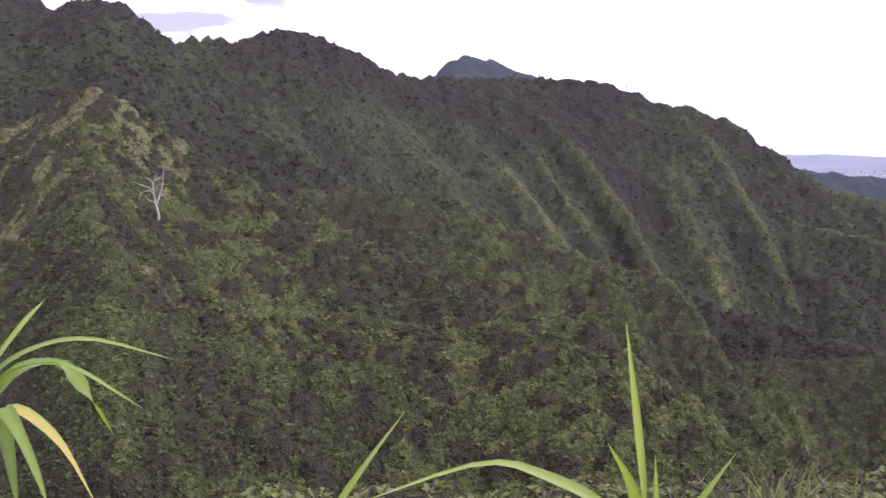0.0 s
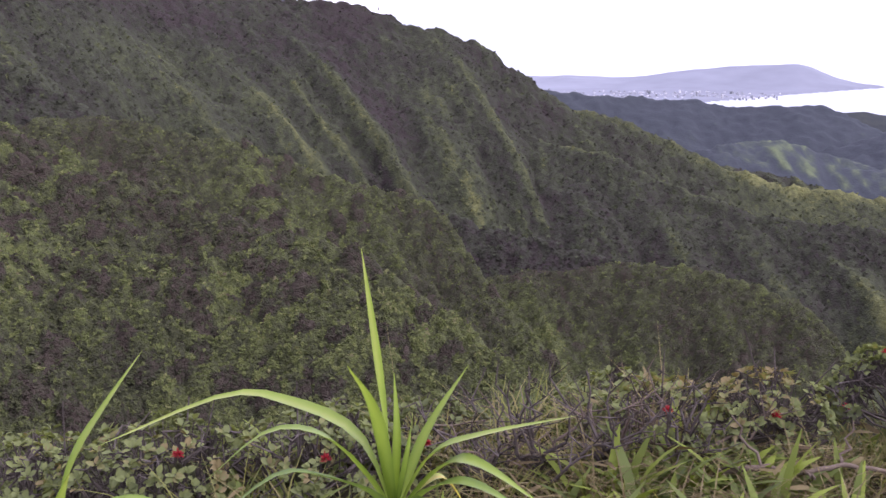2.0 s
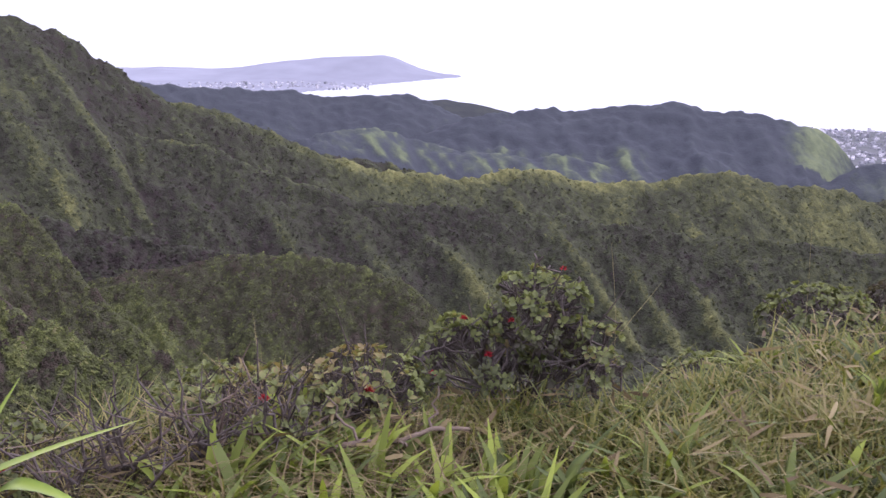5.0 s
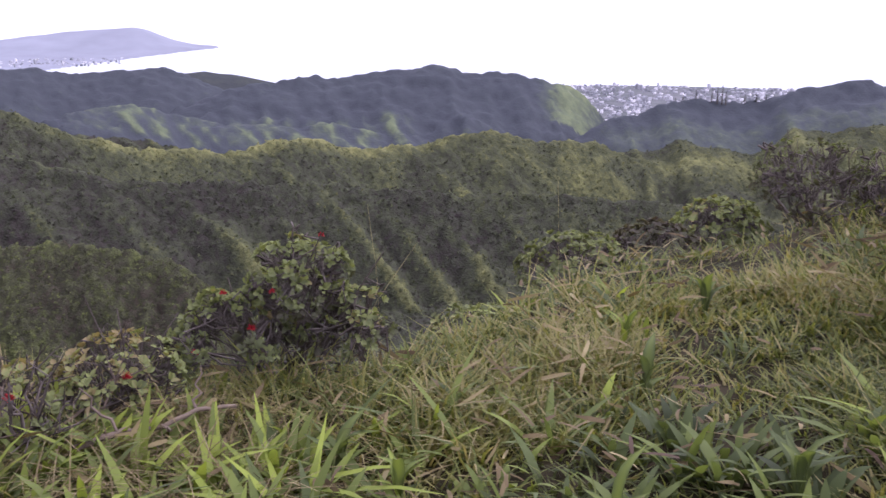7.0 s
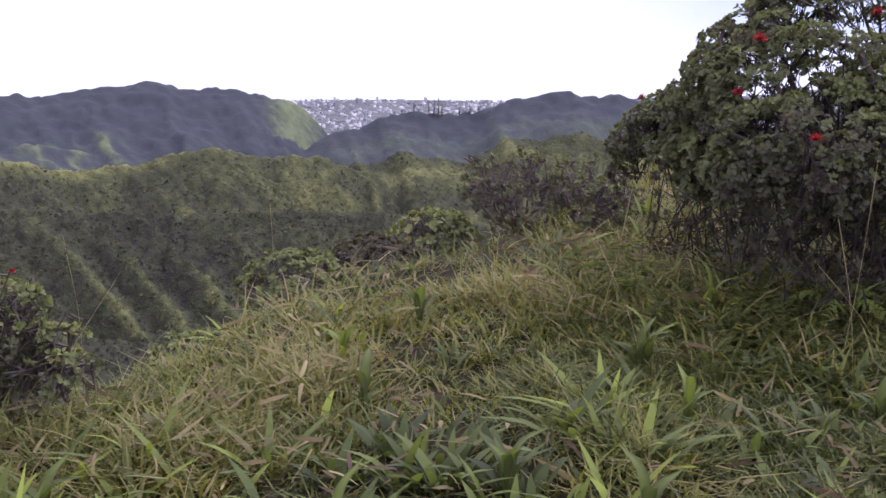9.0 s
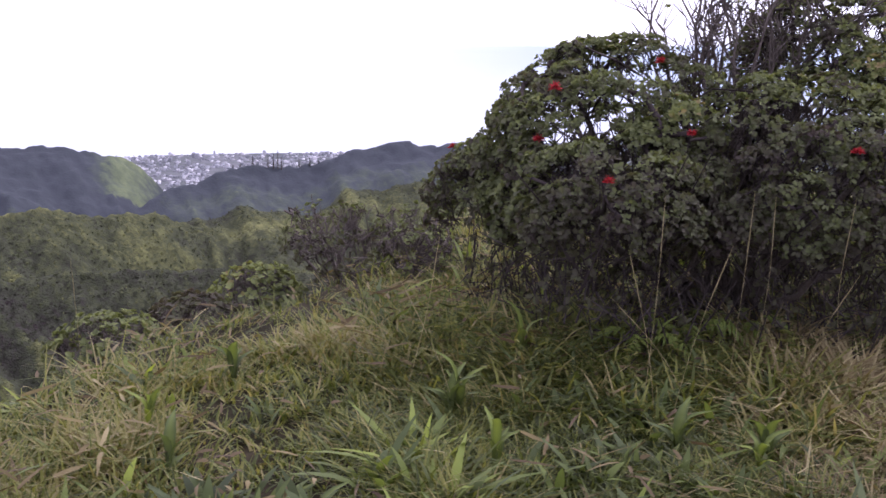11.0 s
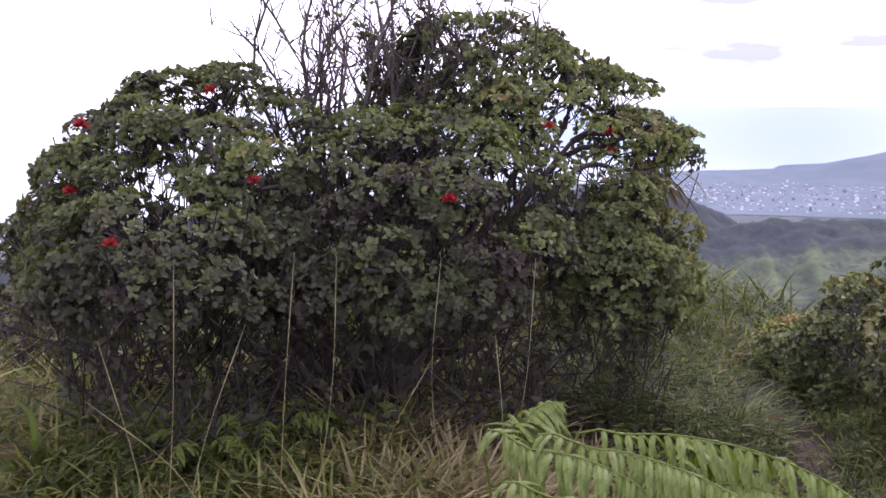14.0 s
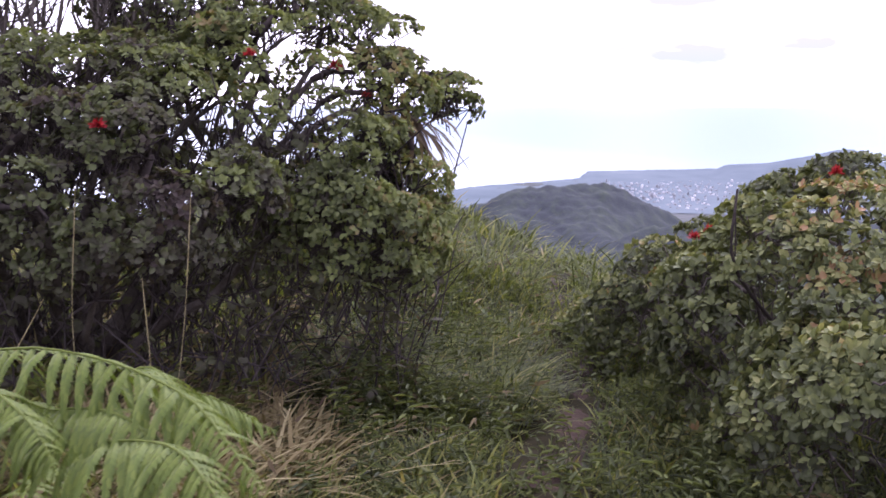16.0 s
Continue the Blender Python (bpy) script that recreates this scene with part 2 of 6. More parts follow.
NEAR_TONES = [(0.0, (0.060, 0.049, 0.041)), (0.18, (0.092, 0.074, 0.058)), (0.36, (0.071, 0.072, 0.045)), (0.55, (0.111, 0.125, 0.056)), (0.75, (0.180, 0.206, 0.069)), (0.88, (0.247, 0.259, 0.107)), (1.0, (0.150, 0.118, 0.084))]
RIDGE_TONES = [(0.0, (0.041, 0.032, 0.032)), (0.15, (0.051, 0.041, 0.039)), (0.3, (0.045, 0.045, 0.034)), (0.48, (0.058, 0.064, 0.039)), (0.65, (0.086, 0.095, 0.046)), (0.82, (0.145, 0.151, 0.064)), (1.0, (0.220, 0.223, 0.090))]
# woods beyond the ridge: haze mixed into the tones as blue
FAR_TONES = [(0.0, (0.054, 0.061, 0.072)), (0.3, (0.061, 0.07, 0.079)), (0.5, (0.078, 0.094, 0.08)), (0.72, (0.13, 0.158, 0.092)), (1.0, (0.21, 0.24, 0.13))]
M_COVER = cover("brush_cover", NEAR_TONES, 1.2, 0.5, 0.6)
M_RIDGE = cover("ridge_cover", RIDGE_TONES, 0.5, 0.35, 0.6)
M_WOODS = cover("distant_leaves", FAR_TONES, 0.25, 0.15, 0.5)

# ---- shape of the land ----
rng = np.random.default_rng(7)
LATTICE = np.random.default_rng(3).random((256, 256))


def vnoise(x, y):
    """Smooth noise from -1 to 1 with cells of one unit."""
    i, j = np.floor(x).astype(int), np.floor(y).astype(int)
    u, v = x - i, y - j
    u, v = u * u * (3 - 2 * u), v * v * (3 - 2 * v)
    g = lambda a, b: LATTICE[a % 256, b % 256]
    return 2 * ((g(i, j) * (1 - u) + g(i + 1, j) * u) * (1 - v) + (g(i, j + 1) * (1 - u) + g(i + 1, j + 1) * u) * v) - 1


def fbm(x, y, octaves=4):
    return sum(vnoise(x * 2**k + 17 * k, y * 2**k + 5 * k) / 2**k for k in range(octaves))


EYE = 1.6
# Crest lines: heading, rise of the crest as seen from the lookout, distance
NEAR_SPUR = [(-30, -3, 230), (0, -3.5, 220), (5.9, -1.8, 215), (7.6, -0.7, 212), (10.6, 0.8, 210), (13, -1.2, 206), (15.3, -2.95, 202), (18, -4.3, 198), (21, -6.2, 192),
             (30.6, -10.9, 168), (37, -13.0, 152), (40.4, -14.7, 145), (44.4, -17.6, 138), (49, -21, 130), (58, -30, 110), (70, -40, 95)]
MID_SPUR = [(-20, 2, 345), (4, 3.4, 340), (8, 4.3, 335), (10.7, 5.3, 330), (11.6, 5.4, 330), (12.5, 4.8, 328), (13.6, 3.8, 325), (15.1, 2.8, 320), (17.4, -0.1, 305), (19.8, -2.2, 290), (22.3, -3.7, 275), (25.1, -5.3, 262),
            (28.4, -6.3, 254), (31.6, -6.7, 248), (33.3, -7.6, 244), (36.5, -9.1, 238), (39.1, -9.6, 232), (42.0, -10.2, 227), (43.5, -11.4, 222), (46, -15.2, 205), (49.2, -18.5, 190), (56, -27, 160)]
LOW_SPUR = [(36, -9.9, 300), (42, -10.8, 290), (45.8, -12.1, 282), (48.5, -12.9, 275), (51, -13.4, 270), (55.3, -13.8, 260), (59.3, -14.3, 250), (64.3, -15.6, 235), (66, -17.1, 228), (67.1, -18.6, 222), (74, -28, 180)]
MAIN = [(-40, 5, 480), (0, 6.5, 470), (5, 6.2, 460), (7.6, 5.3, 450), (9, 4.2, 440), (12, 2.4, 420), (14, 2.5, 405), (15.3, 3.1, 400), (16.7, 3.2, 410), (17.9, 2.85, 415), (19.3, 3.5, 425), (20.5, 3.7, 430), (21.7, 3.5, 435), (23.4, 2.8, 445),
        (25.1, 2.1, 455), (27, 1.1, 465), (28.8, 0.85, 475), (34.7, 0.85, 500), (37.8, 0.6, 500), (40, 0.0, 500), (41.5, -0.6, 497), (43.2, -0.8, 493), (45.5, -1.6, 487), (47, -2.7, 482)]
MAIN_TAIL = [(45.5, -1.6, 487), (47, -2.7, 482), (48.7, -3.84, 478), (50.9, -5.27, 474), (53.4, -5.8, 470), (56, -6.9, 468), (59.2, -8.3, 468), (62.5, -9.2, 470), (65.7, -9.6, 475), (68.7, -9.4, 482), (70.7, -8.9, 486), (72.2, -8.95, 490), (74.2, -9.55, 495),
             (77.4, -9.5, 502), (81, -8.85, 510), (83.3, -8.75, 515), (85.2, -9.2, 520), (86.5, -9.2, 522), (88, -9.2, 525), (92, -10.5, 530), (98, -12, 530), (110, -15, 530)]
LOWER = [(49, -7, 440), (52, -7.6, 425), (55.4, -8.96, 412), (59.5, -10.4, 400), (63.6, -11.2, 392), (72.2, -11.4, 385), (76.7, -12.1, 380), (81, -12.3, 376), (86.6, -12.4, 372), (94, -12.7, 368), (105, -14, 360), (120, -17, 350)]
BACK_S = [(55, -8.5, 560), (59, -7.2, 570), (61.2, -6.7, 580), (63, -6.95, 580), (65.5, -7.8, 580), (68, -8.0, 575), (71, -8.2, 575), (74.5, -8.3, 575), (76.5, -9.0, 570), (80, -11, 560)]
HUMP = [(25, -3, 640), (28.8, 0.9, 650), (29.9, 1.9, 650), (31.2, 2.2, 650), (32.4, 1.75, 650), (34.7, 0.9, 650), (40, -2, 650)]
BACK_A = [(44, -6, 740), (49, -4.2, 740), (50.6, -4.35, 740), (54, -4.65, 740), (57.3, -4.66, 740), (58.9, -5.1, 740), (60.8, -4.95, 740), (63.3, -4.9, 740), (64.9, -5.15, 740), (68, -6.4, 730), (72, -7.6, 720), (80, -9, 700)]
BACK_B = [(60, -6, 860), (64.9, -5.0, 860), (66.5, -5.1, 860), (68.6, -5.3, 860), (69.7, -5.75, 860), (74, -7.2, 850)]
BACK_C = [(62, -8, 620), (66.4, -6.5, 625), (69.8, -5.8, 630), (71.4, -5.56, 635), (73.3, -5.6, 640), (76.5, -5.2, 640), (78.7, -5.03, 640), (81, -5.4, 640), (84, -5.57, 640), (86.4, -6.0, 640), (87.7, -6.6, 640), (88.4, -7.7, 640), (90, -9.6, 640)]
RIGHT_D = [(83, -11, 560), (86.5, -9.3, 570), (89, -8.1, 575), (90.3, -7.85, 580), (92.1, -7.0, 585), (94.2, -6.95, 590), (97.2, -6.86, 590), (99.1, -5.9, 590), (101.4, -5.6, 590), (104, -5.6, 590), (108, -5.9, 590), (115, -7.5, 590), (122, -9.5, 580)]
RIGHT_E = [(112, -8, 700), (115.9, -6.2, 700), (118.5, -5.4, 700), (119.4, -4.8, 700), (124.8, -4.35, 700), (126.7, -5.15, 700), (129, -6.3, 700), (132, -8, 700)]
RIGHT_F = [(120, -9, 600), (126, -7.3, 600), (129.6, -6.4, 600), (131, -6.25, 600), (135, -6.0, 600), (141, -6, 600), (150, -5, 500), (170, -3, 450), (210, 0, 400), (260, 3, 380), (300, 5, 380), (330, 5, 380)]
# crest, slope towards the lookout, slope behind, depth of the side spurs, spacing, lean
RIDGES = [(NEAR_SPUR, 0.46, 0.6, 1.5, 9.0, 0.1), (MID_SPUR, 0.55, 0.6, 3.0, 7.0, 0.08), (LOW_SPUR, 0.5, 0.6, 4, 6.0, 0.06), (MAIN[:-2] + MAIN_TAIL, 0.6, 0.65, 7.0, 4.0, 0.08),
          (LOWER, 0.6, 0.7, 8.5, 3.2, 0.11), (HUMP, 0.5, 0.5, 8, 4, 0.02), (BACK_A, 0.45, 0.4, 9, 3.4, 0.02), (BACK_B, 0.4, 0.4, 8, 3, 0.02), (BACK_C, 0.45, 0.4, 8, 3.1, 0.02),
          (RIGHT_D, 0.45, 0.4, 11, 3.6, 0.02), (RIGHT_E, 0.4, 0.4, 9, 4, 0.02), (RIGHT_F, 0.4, 0.4, 9, 4, 0.02), (BACK_S, 0.45, 0.5, 7, 1.6, 0.06)]
# side spurs of the ribbed faces (main ridge, lower ridge): heading at the crest and how far each stands out
RIBS = {3: [(12, 0.5), (15.5, 0.5), (19.5, 0.5), (23.0, 0.75), (27.0, 0.7), (29.8, 0.3), (32.3, 1.0), (37.3, 0.45), (42.2, 1.15), (46.4, 0.4), (50.1, 1.0), (53.6, 0.4), (57.0, 0.9), (61.8, 0.8), (64.8, 0.6), (68.6, 0.7), (72.1, 0.9),
            (74.6, 0.5), (77.6, 0.7), (81.3, 0.7), (83.4, 0.5), (85.2, 0.6), (88.0, 0.5), (91, 0.45), (94.5, 0.5), (99, 0.6), (104, 0.6)],
        4: [(48, 0.6), (53.2, 0.7), (59, 0.7), (63.5, 0.9), (67.8, 0.5), (72.0, 1.0), (74.8, 0.7), (78.2, 0.8), (82, 0.7), (86, 0.8), (91, 0.8), (97, 0.8), (104, 0.8), (112, 0.8)]}
SEA_LEVEL = -113.0
# brow of the hill that the lookout stands on: heading and distance
BROW = [(0, 3.0), (20, 3.3), (38, 3.7), (50, 4.1), (62, 4.3), (70, 4.2), (77, 4.15), (82, 4.5), (86, 4.95), (92, 5.95), (98, 6.6), (104, 8.0), (112, 13), (120, 17), (128, 17), (136, 13), (146, 10), (160, 8), (185, 7), (230, 6), (300, 4), (360, 3.0)]


def brow_top(x, y):
    """The turf of the lookout itself: level, sinking along the trail to the saddle."""
    along = 0.83 * x - 0.56 * y
    across = 0.56 * x + 0.83 * y
    z = -0.16 - 0.05 * np.clip(-across - 0.5, 0, 4) - 0.055 * np.clip(along - 4.5, 0, 12) * np.clip((-across + 0.3) / 2, 0, 1)
    z = z + 0.10 * np.clip(1 - np.hypot(x - 5.4, y + 1.6) / 3.0, 0, 1)
    z = z + 0.42 * np.exp(-((x - 8.2) ** 2 + (y + 6.0) ** 2) / 2.2)          # bank beside the trail
    return z + 0.05 * fbm(x * 0.9, y * 0.9, 3)


def crest_at(crest, a, soft=0.5):
    """Distance and rise of a crest at headings a, with its corners rounded."""
    c = np.array(crest)
    g = np.arange(c[0, 0] - 3, c[-1, 0] + 3, 0.1)
    k = np.exp(-0.5 * (np.arange(-20, 21) * 0.1 / soft) ** 2)
    k /= k.sum()
    out = []
    for col in (2, 1):
        v = np.interp(g, c[:, 0], c[:, col])
        v = np.convolve(np.pad(v, 20, mode="edge"), k, mode="valid")
        out.append(np.interp(a, g, v))
    return out


def height(x, y):
    r = np.hypot(x, y) + 1e-6
    az = np.degrees(np.arctan2(x, y)) % 360
    a = np.where(az > 330, az - 360, az)
    wander = fbm(x / 60, y / 60, 3)
    h = np.full(r.shape, -400.0)
    for n, (crest, front, rear, deep, gap, lean) in enumerate(RIDGES):
        c = np.array(crest)
        ang = a
        rc, el = crest_at(crest, ang)
        zc = EYE + rc * np.tan(np.radians(el))
        off = np.maximum(np.maximum(c[0, 0] - ang, ang - c[-1, 0]), 0)
        d = rc - r
        lane = ang - lean * np.abs(d)
        u = (lane + 1.3 * vnoise(lane / gap * 0.9 + 3 * n, lane * 0 + 7.5) * gap * 0.5 + 0.25 * wander) / gap + 0.37 * n
        if n in RIBS:
            at = np.array(RIBS[n])
            u = np.interp(lane + 0.1 * wander + 0.12 * fbm(x / 22, y / 22, 2), at[:, 0], np.arange(len(at)) + 0.5)
        k = np.floor(u)
        rib = (1 - 2 * np.abs(u - k - 0.5)) ** 1.5
        tall = 0.45 + 0.55 * (LATTICE[k.astype(int) % 256, 11 + n])
        if n in RIBS:
            rib = 1 - 2 * np.abs(u - k - 0.5)
            tall = at[np.clip(k.astype(int), 0, len(at) - 1), 1]
        w = 2.6 * u + 0.3
        small = 1 - 2 * np.abs(w - np.floor(w) - 0.5)
        side = deep * np.clip(np.abs(d) / (0.2 * rc), 0, 1) * (1.6 * rib * tall + (0.1 if n in RIBS else 0.35) * small - 0.7)
        zz = zc - np.where(d > 0, front * d, -rear * d) * (1 + 0.12 * wander) + side - off * 4.0
        h = np.maximum(h, zz)
    h = h + 0.85 * np.clip(r / 300, 0.3, 2) * fbm(x / 14, y / 14, 3) * np.clip(r / 150, 0, 1)
    # coastal plain, then the sea floor
    shore = np.interp(a, [-30, 40, 86, 88, 95, 99, 112, 117, 123, 131, 145, 200, 330], [1150, 1150, 1000, 1075, 1075, 1060, 1200, 1390, 1560, 1830, 1900, 1900, 1900])
    plain = SEA_LEVEL + 1.5 - np.clip((r - shore) / 40, 0, 1) * 30
    h = np.maximum(h, plain)
    # own hill
    bz = np.array(BROW)
    re = np.interp(az, bz[:, 0], bz[:, 1])
    over = np.clip(r - re, 0, None)
    own = brow_top(x * np.minimum(1, re / r), y * np.minimum(1, re / r)) - (0.95 * over * over / (over + 0.8)) + 0.25 * fbm(x / 3, y / 3, 3) * np.clip(over, 0, 1)
    return np.where(r < re, own, np.maximum(h, own))


def quads(nu, nv, wrap=False):
    i, j = np.meshgrid(np.arange(nu - (0 if wrap else 1)), np.arange(nv - 1), indexing="ij")
    k = (i + 1) % nu
    return np.stack([i * nv + j, i * nv + j + 1, k * nv + j + 1, k * nv + j], -1).reshape(-1, 4)


def grid_mesh(name, verts, faces, material):
    """Quads from arrays, quickly."""
    me = bpy.data.meshes.new(name)
    me.vertices.add(len(verts))
    me.vertices.foreach_set("co", np.ascontiguousarray(verts, dtype=np.float32).ravel())
    me.loops.add(faces.size)
    me.loops.foreach_set("vertex_index", np.ascontiguousarray(faces, dtype=np.int32).ravel())
    me.polygons.add(len(faces))
    me.polygons.foreach_set("loop_start", np.arange(0, faces.size, faces.shape[1], dtype=np.int32))
    me.update(calc_edges=True)
    me.materials.append(material)
    me.shade_smooth()
    return me


az_steps = np.concatenate([np.arange(-5, 152, 0.75), np.arange(152, 355, 2.0)])
rings = np.concatenate([np.linspace(0.0, 16, 70), np.geomspace(17, 95, 45), np.geomspace(97, 560, 120), np.geomspace(566, 2050, 80)])
A, R = np.meshgrid(np.radians(az_steps), rings, indexing="ij")
X, Y = R * np.sin(A), R * np.cos(A)
Z = height(X, Y)
Z = Z - 2.6 * np.clip((R - 70) / 12, 0, 1) * np.clip((810 - R) / 20, 0, 1)          # the brush stands on it
ground = new("ground", grid_mesh("ground", np.stack([X, Y, Z], -1).reshape(-1, 3), quads(len(az_steps), len(rings), True)[:, ::-1], M_GROUND))
ground.data.materials.append(M_TURF)
ground.data.materials.append(M_HAZE)
ground.data.materials.append(M_PLAIN)
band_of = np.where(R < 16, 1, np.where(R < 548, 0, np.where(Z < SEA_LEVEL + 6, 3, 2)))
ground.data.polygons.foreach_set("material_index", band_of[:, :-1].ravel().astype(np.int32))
tagged(ground, "steep green mountain ridges falling to a coastal plain", "ground", kind="structure")

sr = np.concatenate([np.linspace(700, 2200, 20), np.geomspace(2250, 4950, 30)])
sa = np.radians(np.arange(0, 360, 2.0))
A2, R2 = np.meshgrid(sa, sr, indexing="ij")
s = np.clip((R2 - 2300) / 2600, 0, 1)
Z2 = SEA_LEVEL + (EYE - SEA_LEVEL - 6) * s * s * (3 - 2 * s)
water = new("water", grid_mesh("water", np.stack([R2 * np.sin(A2), R2 * np.cos(A2), Z2], -1).reshape(-1, 3), quads(len(sa), len(sr), True)[:, ::-1], M_SEA))
tagged(water, "pale hazy sea reaching to the horizon", "sea", kind="structure")

# far headlands, the haze of distance put into their colours
ISLAND = [(40, -4.2, 1750), (48.5, -3.7, 1750), (50.4, -3.4, 1750), (53.4, -3.7, 1750), (56, -3.2, 1750), (59.2, -2.85, 1750), (62.7, -2.68, 1750), (63.3, -2.8, 1750), (64.8, -3.45, 1750), (66.6, -3.9, 1720), (68, -4.5, 1700)]
CRATER = [(112, -4.9, 1500), (117, -4.7, 1520), (123.3, -4.0, 1600), (123.7, -3.78, 1620), (130.6, -3.56, 1700), (131.3, -3.25, 1700), (133.5, -3.05, 1700), (135.3, -2.75, 1700), (137, -2.33, 1700), (137.7, -2.28, 1700), (139, -2.85, 1700), (141, -3.1, 1700), (160, -3.3, 1700)]


def headland(crest, shore, far, label, material):
    c = np.array(crest)
    aa = np.arange(c[0, 0], c[-1, 0], 0.25)
    rr = np.linspace(1080, 1900, 60)
    A, R = np.meshgrid(aa, rr, indexing="ij")
    rc, el = np.interp(A, c[:, 0], c[:, 2]), np.interp(A, c[:, 0], c[:, 1])
    zc = EYE + rc * np.tan(np.radians(el))
    d = np.abs(rc - R)
    x, y = R * np.sin(np.radians(A)), R * np.cos(np.radians(A))
    z = SEA_LEVEL + 2 + np.maximum(zc - SEA_LEVEL - 2, 0) * np.exp(-((d / 110) ** 2)) + 1.5 * fbm(x / 60, y / 60) * np.exp(-((d / 200) ** 2))
    z = np.where((R < np.interp(A, *np.array(shore).T)) | (R > np.interp(A, *np.array(far).T)), SEA_LEVEL - 3, z)
    ob = new("headland", grid_mesh("headland", np.stack([x, y, z], -1).reshape(-1, 3), quads(len(aa), len(rr))[:, ::-1], material))
    return tagged(ob, label, "headland", kind="structure")


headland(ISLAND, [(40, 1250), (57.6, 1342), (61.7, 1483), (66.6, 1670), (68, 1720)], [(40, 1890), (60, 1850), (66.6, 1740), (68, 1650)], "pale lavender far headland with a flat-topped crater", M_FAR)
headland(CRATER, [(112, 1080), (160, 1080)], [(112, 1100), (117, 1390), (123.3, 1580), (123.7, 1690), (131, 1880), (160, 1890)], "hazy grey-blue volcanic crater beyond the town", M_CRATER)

# ---- tools for plants ----
class Soup:
    """Collects leaves, blades and tubes for one mesh, each vertex with a tint."""

    def __init__(self):
        self.v, self.q, self.t, self.c, self.n = [], [], [], [], 0

    def add(self, verts, faces, tint):
        verts = np.asarray(verts, float).reshape(-1, 3)
        faces = np.asarray(faces, int)
        self.v.append(verts)
        self.c.append(np.broadcast_to(np.asarray(tint, float), (len(verts),)))
        (self.q if faces.shape[1] == 4 else self.t).append(faces + self.n)
        self.n += len(verts)

    def mesh(self, name, material, smooth=True):
        me = bpy.data.meshes.new(name)
        v = np.concatenate(self.v)
        me.vertices.add(len(v))
        me.vertices.foreach_set("co", np.ascontiguousarray(v, dtype=np.float32).ravel())
        q = np.concatenate(self.q) if self.q else np.zeros((0, 4), int)
        t = np.concatenate(self.t) if self.t else np.zeros((0, 3), int)
        loops = np.concatenate([q.ravel(), t.ravel()]).astype(np.int32)
        me.loops.add(len(loops))
        me.loops.foreach_set("vertex_index", loops)
        me.polygons.add(len(q) + len(t))
        starts = np.concatenate([np.arange(len(q)) * 4, q.size + np.arange(len(t)) * 3]).astype(np.int32)
        me.polygons.foreach_set("loop_start", starts)
        me.update(calc_edges=True)
        att = me.attributes.new("tint", "FLOAT", "POINT")
        att.data.foreach_set("value", np.concatenate(self.c).astype(np.float32))
        me.materials.append(material)
        if smooth:
            me.shade_smooth()
        return me


def unit(v):
    v = np.asarray(v, float)
    return v / np.maximum(np.linalg.norm(v, axis=-1, keepdims=True), 1e-9)


def sphere_dirs(n, g, low=-1.0):
    z = g.uniform(low, 1, n)
    a = g.uniform(0, 2 * np.pi, n)
    s = np.sqrt(np.maximum(1 - z * z, 0))
    return np.stack([s * np.cos(a), s * np.sin(a), z], 1)


def add_leaves(soup, base, way, up, length, width, tint, fold=0.25, droop=0.15):
    """Rounded leaves of two folded halves: base points, directions, upper sides, sizes."""
    n = len(base)
    way = unit(way)
    side = unit(np.cross(way, up))
    top = np.cross(side, way)
    L, W = np.broadcast_to(length, (n,))[:, None], np.broadcast_to(width, (n,))[:, None]
    p0 = base
    a1, a2 = base + way * L * 0.35, base + way * L * 0.75
    tip = base + way * L - top * L * droop
    l1, l2 = a1 + side * W * 0.5 + top * W * fold, a2 + side * W * 0.42 + top * W * fold * 0.7 - top * L * droop * 0.4
    r1, r2 = a1 - side * W * 0.5 + top * W * fold, a2 - side * W * 0.42 + top * W * fold * 0.7 - top * L * droop * 0.4
    v = np.stack([p0, l1, l2, tip, r2, r1], 1).reshape(-1, 3)
    k = np.arange(n)[:, None] * 6
    f = np.concatenate([k + [0, 1, 2, 3], k + [0, 3, 4, 5]])
    soup.add(v, f, np.repeat(np.broadcast_to(tint, (n,)), 6))


def add_blades(soup, base, way, bend, length, width, tint, parts=3, tip=0.08, belly=0.0):
    """Blades of grass: ribbons that start along way and bend over along bend."""
    n = len(base)
    way, bend = unit(way), np.asarray(bend, float)
    L, W = np.broadcast_to(length, (n,))[:, None], np.broadcast_to(width, (n,))[:, None]
    side = unit(np.cross(way, bend) + 1e-4)
    rows = []
    for k in range(parts + 1):
        s = k / parts
        c = base + way * L * s + bend * L * s * s
        w = W * ((1 - s) ** 0.7 * (1 - belly) + belly * np.sin(np.pi * min(1, 0.12 + 0.88 * s)) + tip) * 0.5
        rows += [c - side * w, c + side * w]
    v = np.stack(rows, 1).reshape(-1, 3)
    m = 2 * (parts + 1)
    k = np.arange(n)[:, None] * m
    f = np.concatenate([k + [2 * j, 2 * j + 1, 2 * j + 3, 2 * j + 2] for j in range(parts)])
    soup.add(v, f, np.repeat(np.broadcast_to(tint, (n,)), m))


